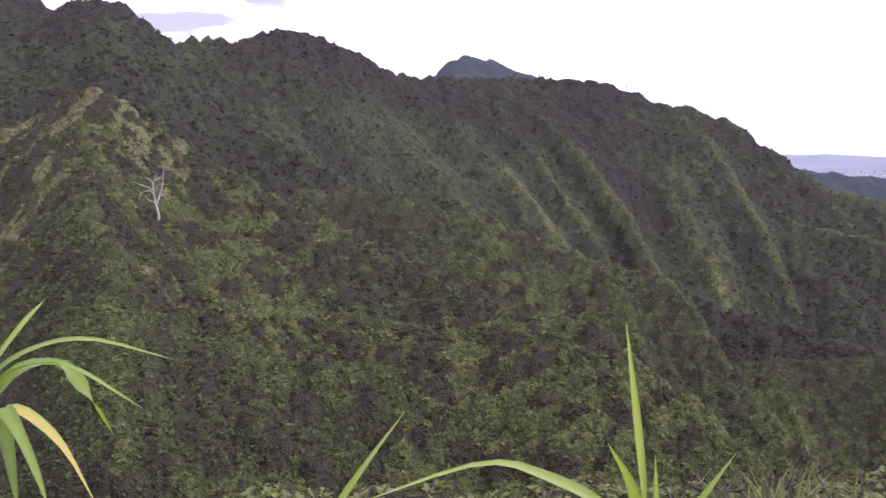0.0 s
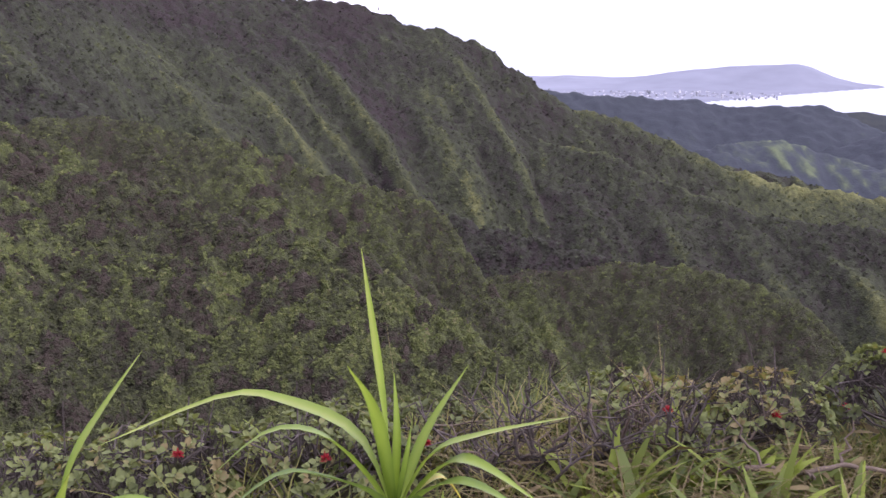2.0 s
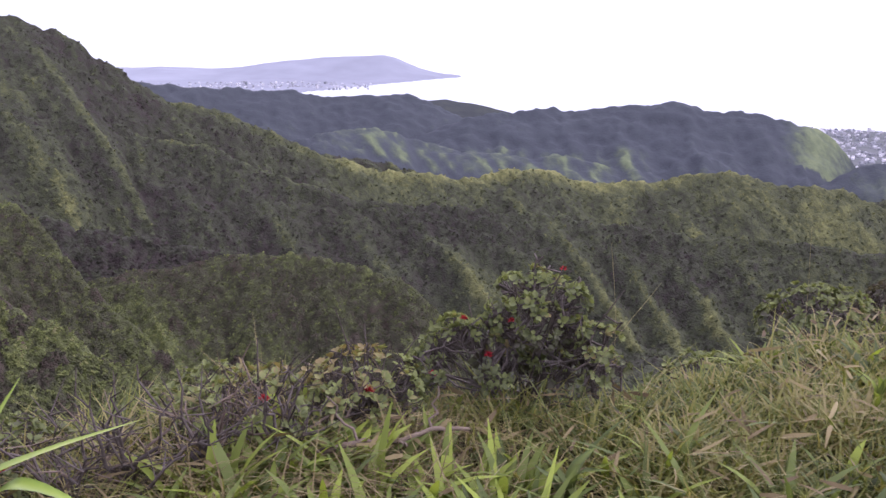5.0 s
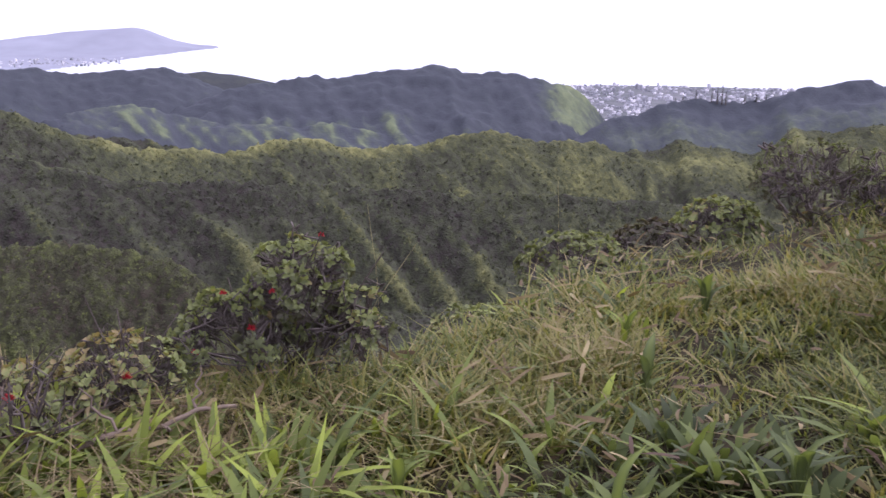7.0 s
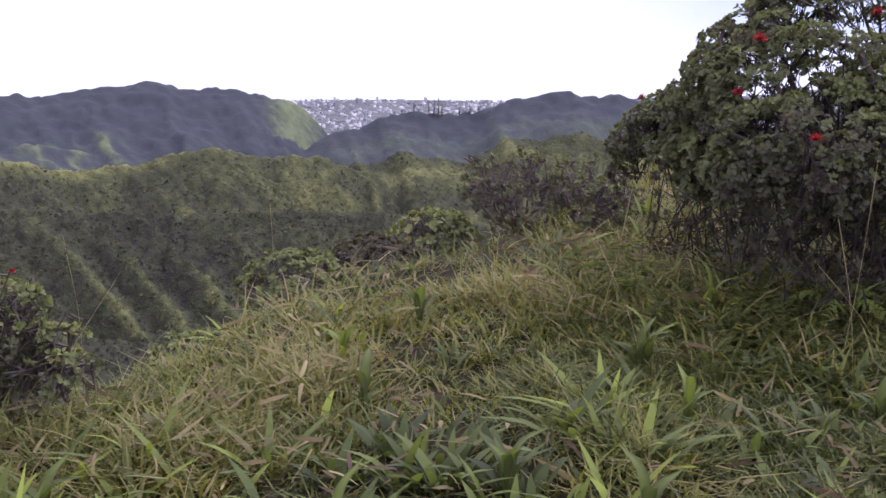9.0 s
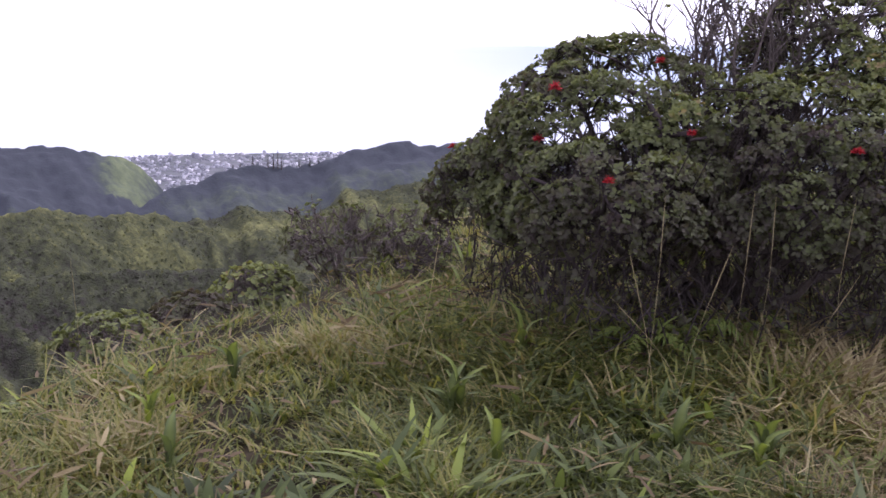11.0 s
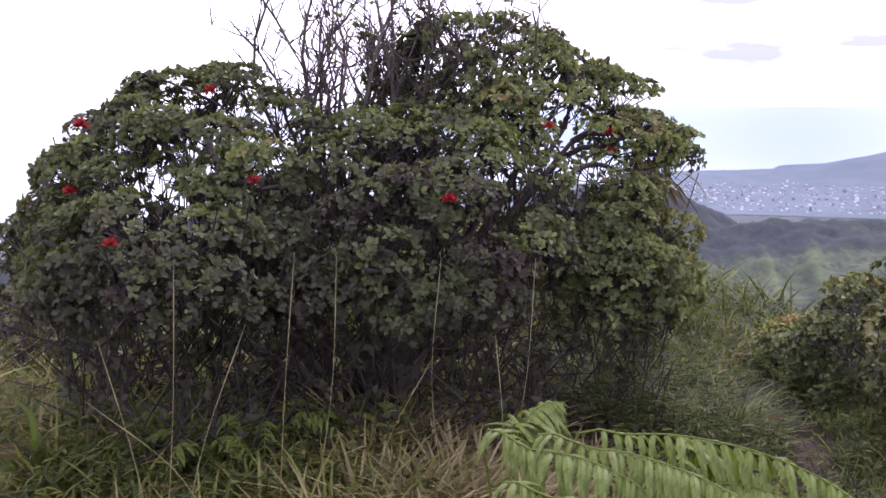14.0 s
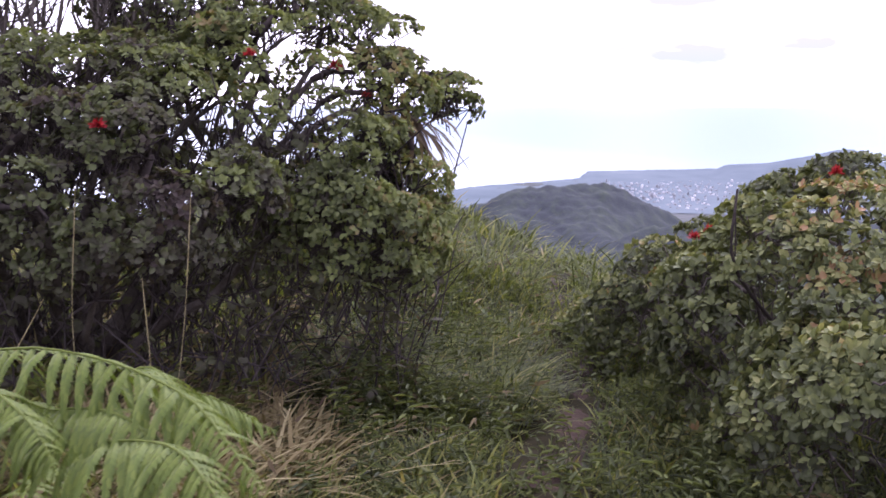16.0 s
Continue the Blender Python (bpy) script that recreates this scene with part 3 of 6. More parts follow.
def add_tube(soup, pts, radii, sides=5, tint=0.5):
    pts = np.asarray(pts, float)
    radii = np.broadcast_to(radii, (len(pts),))
    t = unit(np.gradient(pts, axis=0))
    ref = np.where(np.abs(t[:, 2:3]) > 0.9, [[1.0, 0, 0]], [[0, 0, 1.0]])
    u = unit(np.cross(t, ref))
    w = np.cross(t, u)
    a = np.arange(sides) * 2 * np.pi / sides
    ring = pts[:, None] + radii[:, None, None] * (np.cos(a)[None, :, None] * u[:, None] + np.sin(a)[None, :, None] * w[:, None])
    m = len(pts)
    i, j = np.meshgrid(np.arange(m - 1), np.arange(sides), indexing="ij")
    k = (j + 1) % sides
    soup.add(ring.reshape(-1, 3), np.stack([i * sides + j, i * sides + k, (i + 1) * sides + k, (i + 1) * sides + j], -1).reshape(-1, 4), tint)


def add_sticks(soup, a, b, ra, rb, tint=0.5):
    """Many straight three-sided twigs at once."""
    n = len(a)
    t = unit(b - a)
    u = unit(np.cross(t, [[0.3, 0.5, 0.8]]))
    w = np.cross(t, u)
    rings = []
    for p, r in ((a, ra), (b, rb)):
        r = np.broadcast_to(r, (n,))[:, None]
        for k in range(3):
            ang = 2 * np.pi * k / 3
            rings.append(p + r * (math.cos(ang) * u + math.sin(ang) * w))
    v = np.stack(rings, 1).reshape(-1, 3)
    k = np.arange(n)[:, None] * 6
    f = np.concatenate([k + [j, (j + 1) % 3, 3 + (j + 1) % 3, 3 + j] for j in range(3)])
    soup.add(v, f, np.repeat(np.broadcast_to(tint, (n,)), 6))


def wiggle(a, b, n, amount, g):
    """A crooked line from a to b."""
    s = np.linspace(0, 1, n)[:, None]
    off = g.normal(0, amount, (n, 3))
    off[0] = off[-1] = 0
    return np.asarray(a) * (1 - s) + np.asarray(b) * s + off


def thing(name, place=(0, 0, 0), label="", category="", group="", kind=""):
    ob = new(name)
    ob.location = place
    return tagged(ob, label, category, group, kind)


def part(name, data, parent, label=""):
    ob = new(name, data.mesh(name, data.material) if isinstance(data, Soup) else data)
    ob.parent = parent
    return tagged(ob, label)


def ground_z(x, y):
    return float(height(np.array([float(x)]), np.array([float(y)]))[0])

# ---- brush on the far slopes ----
def domes(x, y, cell, seed):
    """Round bushes on a jittered lattice: how high the nearest one stands here, from 0 to 1, and its two random numbers."""
    gi, gj = np.floor(x / cell).astype(int), np.floor(y / cell).astype(int)
    best, k1, k2 = np.full(x.shape, -1.0), np.zeros(x.shape), np.zeros(x.shape)
    for di in (-1, 0, 1):
        for dj in (-1, 0, 1):
            i, j = gi + di, gj + dj
            a, b, c, e = [LATTICE[(i * p + j * q + seed) % 256, (j * 3 + i * 7 + 31 * p) % 256] for p, q in ((1, 5), (3, 11), (7, 2), (5, 13))]
            d2 = ((x / cell - i - a) ** 2 + (y / cell - j - b) ** 2) / (0.42 + 0.36 * c) ** 2
            h = np.sqrt(np.clip(1 - d2, 0, 1)) * (0.35 + 0.65 * c)
            take = h > best
            best, k1, k2 = np.where(take, h, best), np.where(take, c, k1), np.where(take, e, k2)
    return best, k1, k2


def canopy(name, az0, az1, daz, r0, r1, dr, sizes, tall, material, label, tints, clumps=0, leaf=0.5, shade=0.0):
    """The closed top of low brush: one sheet of bushes grown together, with sprays of leaves standing out of it."""
    aa, rr = np.arange(az0, az1, daz), np.arange(r0, r1, dr)
    A, R = np.meshgrid(aa, rr, indexing="ij")
    R = R + rng.uniform(-0.3, 0.3, R.shape) * dr
    A = A + rng.uniform(-0.3, 0.3, A.shape) * daz
    x, y = R * np.sin(np.radians(A)), R * np.cos(np.radians(A))
    z = height(x, y)
    slope = np.gradient(z, axis=1) / dr - z / R            # how far the hillside turns towards the camera
    big, kind, odd = domes(x + 0.5 * vnoise(x / 1.3, y / 1.3), y, sizes[0], 5)
    fine, kind2, odd2 = domes(x, y + 0.3 * vnoise(x * 1.7, y * 1.7), sizes[1], 90)
    # rib crests tinted lighter, gullies darker: growth, with light and shade painted in
    step = 2 + 0.0055 * R
    tx, ty = np.cos(np.radians(A)) * step, -np.sin(np.radians(A)) * step
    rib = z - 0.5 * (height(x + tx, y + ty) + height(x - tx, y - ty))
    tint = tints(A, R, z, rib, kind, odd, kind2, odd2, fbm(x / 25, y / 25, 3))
    low = np.clip((tint - 0.3) / 0.2, 0.4, 1)            # fern and grass lie lower than wood
    tall = tall * np.clip((r1 - R) / 7, 0, 1) * np.clip((R - r0) / 7, 0, 1)
    if r0 < 50:                                # its upper edge dips into the turf
        z = z - 0.5 * np.clip((r0 + 5 - R) / 5, 0, 1)
    z = z + tall * (big * (1.7 - 0.75 * low) + 0.45 * fine) - 0.45 * tall + rng.uniform(-0.1, 0.1, x.shape) * tall
    # tuft tops lighter, gaps between them darker: shading put into the tint
    tint = tint + 0.08 * (fine - 0.5) + rng.normal(0, 0.04, x.shape)
    verts = np.stack([x, y, z], -1).reshape(-1, 3)
    s = Soup()
    # the sheet below the sprays is tinted darker, as painted shade
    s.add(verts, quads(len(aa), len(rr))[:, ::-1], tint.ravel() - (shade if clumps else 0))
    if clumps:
        # sprays fitted to the view: only on slopes facing the camera, turned towards it
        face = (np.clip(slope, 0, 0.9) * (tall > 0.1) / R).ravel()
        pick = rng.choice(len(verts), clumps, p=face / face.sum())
        inward = np.stack([-x, -y, 0 * x], -1).reshape(-1, 3)[pick]
        out = unit(unit(inward) * 0.75 + [0, 0, 0.55] + rng.normal(0, 0.26, (clumps, 3)))
        u = unit(np.cross(out, rng.normal(0, 1, (clumps, 3))))
        v = np.cross(out, u)
        h = leaf * rng.uniform(0.5, 1.3, (clumps, 1))
        c = verts[pick] + out * h * 0.5 + rng.normal(0, 0.3, (clumps, 3)) * leaf
        spray = np.stack([c - u * h, c - v * h * 0.55 + out * h * 0.25, c + u * h * 1.1 - out * h * 0.3, c + v * h * 0.55 + out * h * 0.25], 1)
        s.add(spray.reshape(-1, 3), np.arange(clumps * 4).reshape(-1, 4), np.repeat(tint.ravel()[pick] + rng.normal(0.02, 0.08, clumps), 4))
    return tagged(new(name, s.mesh(name, material)), label, "brush", kind="stuff")


def near_tints(a, r, z, rib, kind, odd, kind2, odd2, big):
    near = np.interp(a, [q[0] for q in NEAR_SPUR], [q[2] for q in NEAR_SPUR])
    crest = np.exp(-(((near - r) / 30) ** 2))
    beyond = np.clip((r - near - 4) / 8, 0, 1)
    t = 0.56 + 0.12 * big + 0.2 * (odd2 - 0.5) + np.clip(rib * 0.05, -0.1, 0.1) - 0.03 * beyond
    wood = 0.76 - 0.12 * big - 0.22 * crest * np.clip((44 - a) / 12, 0, 1) + 0.12 * beyond
    t = np.where(odd > wood, 0.2 + 0.22 * odd2, t)
    dry = np.clip((17 - a) / 12, 0, 0.5) * crest                      # withered brush on the left shoulder
    return np.where(odd < dry * 0.6, 0.99 + 0.04 * odd2, t)


def ridge_tints(a, r, z, rib, kind, odd, kind2, odd2, big):
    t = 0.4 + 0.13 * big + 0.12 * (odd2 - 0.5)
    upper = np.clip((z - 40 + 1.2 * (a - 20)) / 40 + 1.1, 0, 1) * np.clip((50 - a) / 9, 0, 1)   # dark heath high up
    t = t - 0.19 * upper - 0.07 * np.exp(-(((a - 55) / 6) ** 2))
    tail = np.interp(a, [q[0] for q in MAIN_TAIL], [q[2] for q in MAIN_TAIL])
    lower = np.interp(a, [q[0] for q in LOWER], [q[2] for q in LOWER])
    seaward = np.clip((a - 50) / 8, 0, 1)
    # the sunlit tail of the ridge is painted in by raising the tint
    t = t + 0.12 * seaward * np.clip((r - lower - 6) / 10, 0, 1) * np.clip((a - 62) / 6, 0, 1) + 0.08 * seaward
    edge = np.exp(-(((tail - r - 1) / 5) ** 2)) * np.clip((a - 49) / 4, 0, 1) * np.clip((84 - a) / 8, 0.25, 1)   # sunlight along the crest, put in as a lighter tint
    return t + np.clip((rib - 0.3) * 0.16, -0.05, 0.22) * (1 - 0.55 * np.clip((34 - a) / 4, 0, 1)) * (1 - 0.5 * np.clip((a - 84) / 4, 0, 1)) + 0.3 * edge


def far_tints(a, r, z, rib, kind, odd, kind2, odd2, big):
    # sunlit flank, shoulder and front spur are put in as lighter tints
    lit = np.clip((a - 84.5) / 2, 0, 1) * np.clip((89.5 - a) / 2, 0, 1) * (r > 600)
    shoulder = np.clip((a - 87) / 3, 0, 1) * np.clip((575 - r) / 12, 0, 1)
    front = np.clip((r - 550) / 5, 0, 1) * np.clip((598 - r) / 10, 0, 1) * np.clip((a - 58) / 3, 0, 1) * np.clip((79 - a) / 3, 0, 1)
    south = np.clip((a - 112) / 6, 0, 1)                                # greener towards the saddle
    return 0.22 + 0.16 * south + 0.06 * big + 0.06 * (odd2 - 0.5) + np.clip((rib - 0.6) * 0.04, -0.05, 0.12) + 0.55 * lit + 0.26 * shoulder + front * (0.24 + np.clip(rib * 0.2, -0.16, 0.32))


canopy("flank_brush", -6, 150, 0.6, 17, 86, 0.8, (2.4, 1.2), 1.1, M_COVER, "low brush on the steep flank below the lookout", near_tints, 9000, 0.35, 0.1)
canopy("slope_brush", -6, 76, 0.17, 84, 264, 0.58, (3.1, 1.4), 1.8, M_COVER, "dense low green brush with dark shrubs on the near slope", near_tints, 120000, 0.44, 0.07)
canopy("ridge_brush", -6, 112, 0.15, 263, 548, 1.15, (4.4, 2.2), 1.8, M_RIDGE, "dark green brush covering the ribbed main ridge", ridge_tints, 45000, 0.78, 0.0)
canopy("saddle_woods", 109, 150, 0.3, 86, 549, 2.3, (5.0, 2.6), 1.2, M_WOODS, "woods on the slopes below the saddle, haze put in as blue-green", far_tints)
canopy("far_woods", 20, 150, 0.2, 547, 800, 2.3, (6.0, 2.8), 1.5, M_WOODS, "woods on the distant hills, haze put in as blue-green", far_tints)

# ---- plants of the lookout ----
M_OHIA = plant("shrub_leaves", [(0.0, (0.06, 0.046, 0.043)), (0.3, (0.085, 0.084, 0.058)), (0.6, (0.12, 0.14, 0.063)), (0.9, (0.195, 0.225, 0.085)), (1.0, (0.22, 0.18, 0.09))], 0.3, 0.75, 0.2, 25)
M_BROAD = plant("broad_leaves", [(0.0, (0.05, 0.052, 0.036)), (0.35, (0.086, 0.1, 0.047)), (0.65, (0.152, 0.172, 0.066)), (0.93, (0.28, 0.275, 0.11)), (1.0, (0.30, 0.19, 0.10))], 0.2, 0.55, 0.35, 40)
M_TI = plant("strap_leaf", [(0.0, (0.07, 0.11, 0.05)), (0.4, (0.16, 0.24, 0.045)), (0.7, (0.27, 0.36, 0.07)), (0.9, (0.42, 0.45, 0.14)), (1.0, (0.55, 0.42, 0.10))], 0.35, 0.35, 0.1, 12)
M_GRASS = plant("grass", [(0.0, (0.024, 0.03, 0.014)), (0.35, (0.055, 0.068, 0.022)), (0.6, (0.1, 0.122, 0.031)), (0.8, (0.185, 0.193, 0.05)), (1.0, (0.25, 0.215, 0.1))], 0.35, 0.55, 0.35, 3)
M_CANE = plant("cane_leaf", [(0.0, (0.038, 0.05, 0.024)), (0.45, (0.08, 0.106, 0.038)), (0.75, (0.14, 0.18, 0.042)), (1.0, (0.24, 0.3, 0.05))], 0.35, 0.6, 0.25, 6)
M_STRAW = plant("straw", [(0.0, (0.075, 0.052, 0.034)), (0.4, (0.13, 0.1, 0.05)), (0.75, (0.215, 0.178, 0.086)), (1.0, (0.33, 0.288, 0.155))], 0.2, 0.8, 0.5, 20)
M_FERN = plant("fern_leaf", [(0.0, (0.034, 0.05, 0.014)), (0.5, (0.108, 0.15, 0.03)), (1.0, (0.225, 0.262, 0.06))], 0.25, 0.5, 0.3, 30)
M_PETAL = plant("red_stamens", [(0.0, (0.2, 0.012, 0.018)), (1.0, (0.4, 0.035, 0.05))], 0.3, 0.6, 0.5, 40)
M_BARK = solid("grey_bark", [(0.3, (0.045, 0.036, 0.03)), (0.5, (0.09, 0.075, 0.065)), (0.7, (0.16, 0.14, 0.125))], 60, 6, 0.9, 0.5, 0.004)
# darker than the bark: shade inside the shrub put into the colour
M_TWIG = solid("dark_twigs", [(0.3, (0.034, 0.027, 0.026)), (0.5, (0.056, 0.046, 0.044)), (0.7, (0.095, 0.08, 0.075))], 60, 6, 0.95, 0.4, 0.003, 0.05)
M_PALE = solid("bleached_wood", [(0.3, (0.28, 0.25, 0.22)), (0.7, (0.5, 0.47, 0.43))], 40, 4, 0.85, 0.4, 0.004)
M_DIRT = solid("trail_dirt", [(0.3, (0.024, 0.016, 0.012)), (0.5, (0.044, 0.028, 0.021)), (0.7, (0.075, 0.05, 0.037))], 40, 5, 0.95, 0.8, 0.02)


def soup(material):
    s = Soup()
    s.material = material
    return s


def bezier(pts, n):
    """A smooth line through a few points."""
    p = np.asarray(pts, float)
    t = np.linspace(0, 1, len(p))
    u = np.linspace(0, 1, n)
    m = np.gradient(p, t, axis=0)
    i = np.clip(np.searchsorted(t, u, side="right") - 1, 0, len(p) - 2)
    h = (t[i + 1] - t[i])[:, None]
    s = ((u - t[i])[:, None]) / h
    return (2 * s**3 - 3 * s**2 + 1) * p[i] + (s**3 - 2 * s**2 + s) * h * m[i] + (-2 * s**3 + 3 * s**2) * p[i + 1] + (s**3 - s**2) * h * m[i + 1]


def strap(s, pts, width, tint, n=14, fold=0.22, base=0.35, roll=0.0, toward=None):
    """One long strap leaf: a folded ribbon along a line, narrow at its foot and pointed."""
    c = bezier(pts, n)
    t = unit(np.gradient(c, axis=0))
    hint = np.array(toward if toward is not None else (0.2, 0.2, 1.0), float)
    side = unit(np.cross(t, hint))
    for k in range(1, n):
        if side[k] @ side[k - 1] < 0:
            side[k] *= -1
    up = np.cross(side, t)
    u = np.linspace(0, 1, n)
    w = width * 0.5 * (base + (1 - base) * np.sin(np.pi * np.clip(u * 1.25, 0, 0.5))) * np.clip((1 - u) / 0.55, 0, 1) ** 0.8
    w = np.maximum(w, 0.0008)[:, None]
    a = roll * u[:, None]
    sd = side * np.cos(a) + up * np.sin(a)
    rows = np.stack([c - sd * w + up * w * fold, c - sd * w * 0.5 + up * w * fold * 0.25, c, c + sd * w * 0.5 + up * w * fold * 0.25, c + sd * w + up * w * fold], 1)
    f = [(i * 5 + j, i * 5 + j + 1, i * 5 + j + 6, i * 5 + j + 5) for i in range(n - 1) for j in range(4)]
    edge = np.array([-0.12, 0.04, 0.10, 0.04, -0.12])
    s.add(rows.reshape(-1, 3), f, (tint + edge[None, :] - 0.15 * (1 - u[:, None]) + 0 * rows[..., 0]).ravel())


def strap_plant(crown, foot, leaves, label, by=(0, 0, 0)):
    """A rosette of strap leaves on a bare stem; each leaf is (width, tint, points)."""
    ob = thing("strap_leaf_plant", foot, label, "plant", "strap-leaved plants")
    crown, foot = np.array(crown) + by, (foot[0] + by[0], foot[1] + by[1], foot[2])
    leaves = [(width, tint, np.array(pts) + by) for width, tint, pts in leaves]
    ob.location = foot
    inv = np.array(foot)
    s = soup(M_BARK)
    add_tube(s, wiggle((0, 0, 0), np.array(crown) - inv, 8, 0.008, rng), np.linspace(0.018, 0.014, 8), 7)
    part("stem", s, ob)
    for width, tint, pts in leaves:
        s = soup(M_TI)
        d = np.array(pts[len(pts) // 2]) - np.array(crown)
        flat = np.array([d[0], d[1], 0.0])
        # the upper face looks back towards the axis of the rosette and up
        strap(s, np.array(pts) - inv, width, tint, toward=-flat * 0.8 + np.array((0, 0, 0.6)) + 1e-3)
        part("leaf", s, ob)
    return ob


c = (1.33, 1.65, 0.5)
strap_plant(c, (1.33, 1.66, ground_z(1.33, 1.66)), [
    (0.050, 0.72, [c, (1.31, 1.67, 0.82), (1.30, 1.71, 1.13)]),
    (0.044, 0.66, [c, (1.27, 1.64, 0.77), (1.19, 1.63, 0.91)]),
    (0.020, 0.62, [c, (1.35, 1.66, 0.69), (1.37, 1.69, 0.83)]),
    (0.020, 0.60, [c, (1.33, 1.60, 0.68), (1.34, 1.59, 0.79)]),
    (0.036, 0.62, [c, (1.42, 1.64, 0.68), (1.53, 1.61, 0.83)]),
    (0.050, 0.68, [c, (1.37, 1.57, 0.665), (1.42, 1.46, 0.735), (1.52, 1.28, 0.805)]),
    (0.060, 0.62, [c, (1.36, 1.52, 0.66), (1.38, 1.43, 0.69), (1.43, 1.30, 0.63)]),
    (0.056, 0.45, [c, (1.31, 1.49, 0.64), (1.32, 1.38, 0.68), (1.36, 1.25, 0.64)]),
    (0.056, 0.74, [c, (1.27, 1.70, 0.70), (1.18, 1.83, 0.77), (1.08, 1.95, 0.78), (0.85, 2.13, 0.67)]),
    (0.052, 0.55, [c, (1.25, 1.65, 0.63), (1.15, 1.67, 0.75), (1.05, 1.73, 0.77), (0.93, 1.81, 0.66)]),
    (0.050, 0.30, [c, (1.23, 1.61, 0.61), (1.10, 1.58, 0.70), (0.99, 1.60, 0.74), (0.86, 1.64, 0.67)]),
    (0.046, 0.25, [c, (1.18, 1.58, 0.60), (1.00, 1.53, 0.69), (0.88, 1.55, 0.66)]),
    (0.040, 0.95, [c, (1.37, 1.60, 0.58), (1.41, 1.57, 0.60), (1.46, 1.55, 0.52)]),
    (0.045, 0.40, [c, (1.28, 1.55, 0.60), (1.24, 1.42, 0.62), (1.20, 1.34, 0.52)]),
], "green strap-leaved plant with arching pointed leaves among the scrub", (0.035, -0.11, 0.01))
c = (0.11, 2.10, 0.97)
strap_plant(c, (0.11, 2.10, ground_z(0.11, 2.1)), [
    (0.036, 0.66, [c, (0.15, 2.10, 1.08), (0.22, 2.11, 1.17), (0.27, 2.15, 1.21)]),
    (0.044, 0.62, [c, (0.15, 2.10, 1.07), (0.24, 2.09, 1.125), (0.34, 2.04, 1.14), (0.48, 1.97, 1.096)]),
    (0.042, 0.55, [c, (0.17, 2.03, 1.08), (0.22, 1.97, 1.124), (0.29, 1.95, 1.11), (0.39, 1.86, 1.04)]),
    (0.062, 0.58, [c, (0.20, 2.13, 1.068), (0.29, 2.16, 1.068), (0.34, 2.14, 1.0), (0.39, 2.16, 0.90)]),
    (0.046, 0.98, [c, (0.14, 1.96, 1.04), (0.18, 1.93, 1.054), (0.24, 1.86, 1.0), (0.29, 1.81, 0.886)]),
    (0.044, 0.45, [c, (0.13, 1.93, 1.04), (0.15, 1.85, 1.08), (0.18, 1.79, 1.01), (0.20, 1.74, 0.93)]),
    (0.040, 0.35, [c, (0.14, 1.96, 1.04), (0.155, 1.89, 1.01), (0.16, 1.82, 0.90)]),
    (0.044, 0.55, [c, (0.02, 2.0, 1.10), (-0.1, 1.92, 1.12), (-0.22, 1.86, 1.0)]),
    (0.044, 0.6, [c, (0.05, 2.2, 1.12), (-0.03, 2.3, 1.2), (-0.1, 2.42, 1.15)]),
], "tall strap-leaved plant with yellowing drooping leaves")
c = (0.63, 1.83, 0.64)
strap_plant(c, (0.63, 1.83, ground_z(0.63, 1.83)), [
    (0.034, 0.66, [c, (0.68, 1.82, 0.79), (0.75, 1.81, 0.89), (0.83, 1.80, 0.985)]),
    (0.048, 0.45, [c, (0.56, 1.75, 0.73), (0.45, 1.73, 0.85), (0.39, 1.70, 0.885), (0.32, 1.69, 0.85)]),
    (0.040, 0.40, [c, (0.58, 1.75, 0.72), (0.48, 1.67, 0.77), (0.42, 1.62, 0.73)]),
    (0.028, 0.70, [c, (0.64, 1.79, 0.74), (0.65, 1.76, 0.80)]),
    (0.040, 0.55, [c, (0.70, 1.78, 0.70), (0.78, 1.72, 0.71), (0.84, 1.67, 0.62)]),
    (0.036, 0.60, [c, (0.56, 1.90, 0.72), (0.48, 1.96, 0.80), (0.40, 2.00, 0.82)]),
], "green strap-leaved plant with an upright pointed leaf", (0.03, -0.1, 0.01))


# ---- woody shrubs ----
def lobe_points(lobes, dens, g, low=-0.45, shell=(0.86, 1.06)):
    """Places for leaf tufts on the outside of a shape made of overlapping lobes, and the way they face."""
    pts, way = [], []
    for n, (c, r, *share) in enumerate(lobes):
        c, r = np.array(c), np.array(r)
        m = int((share or [1])[0] * dens * 4 * np.pi * (r[0] * r[1] + r[0] * r[2] + r[1] * r[2]) / 3 * (1 - low) / 2)
        d = sphere_dirs(m, g, low)
        p = c + d * r * g.uniform(*shell, (m, 1))
        keep = np.ones(m, bool)
        for k, (c2, r2, *_) in enumerate(lobes):
            if k != n:
                keep &= (((p - c2) / r2) ** 2).sum(1) > 0.72
        pts.append(p[keep])
        way.append(unit(d / r)[keep])
    return np.concatenate(pts), np.concatenate(way)


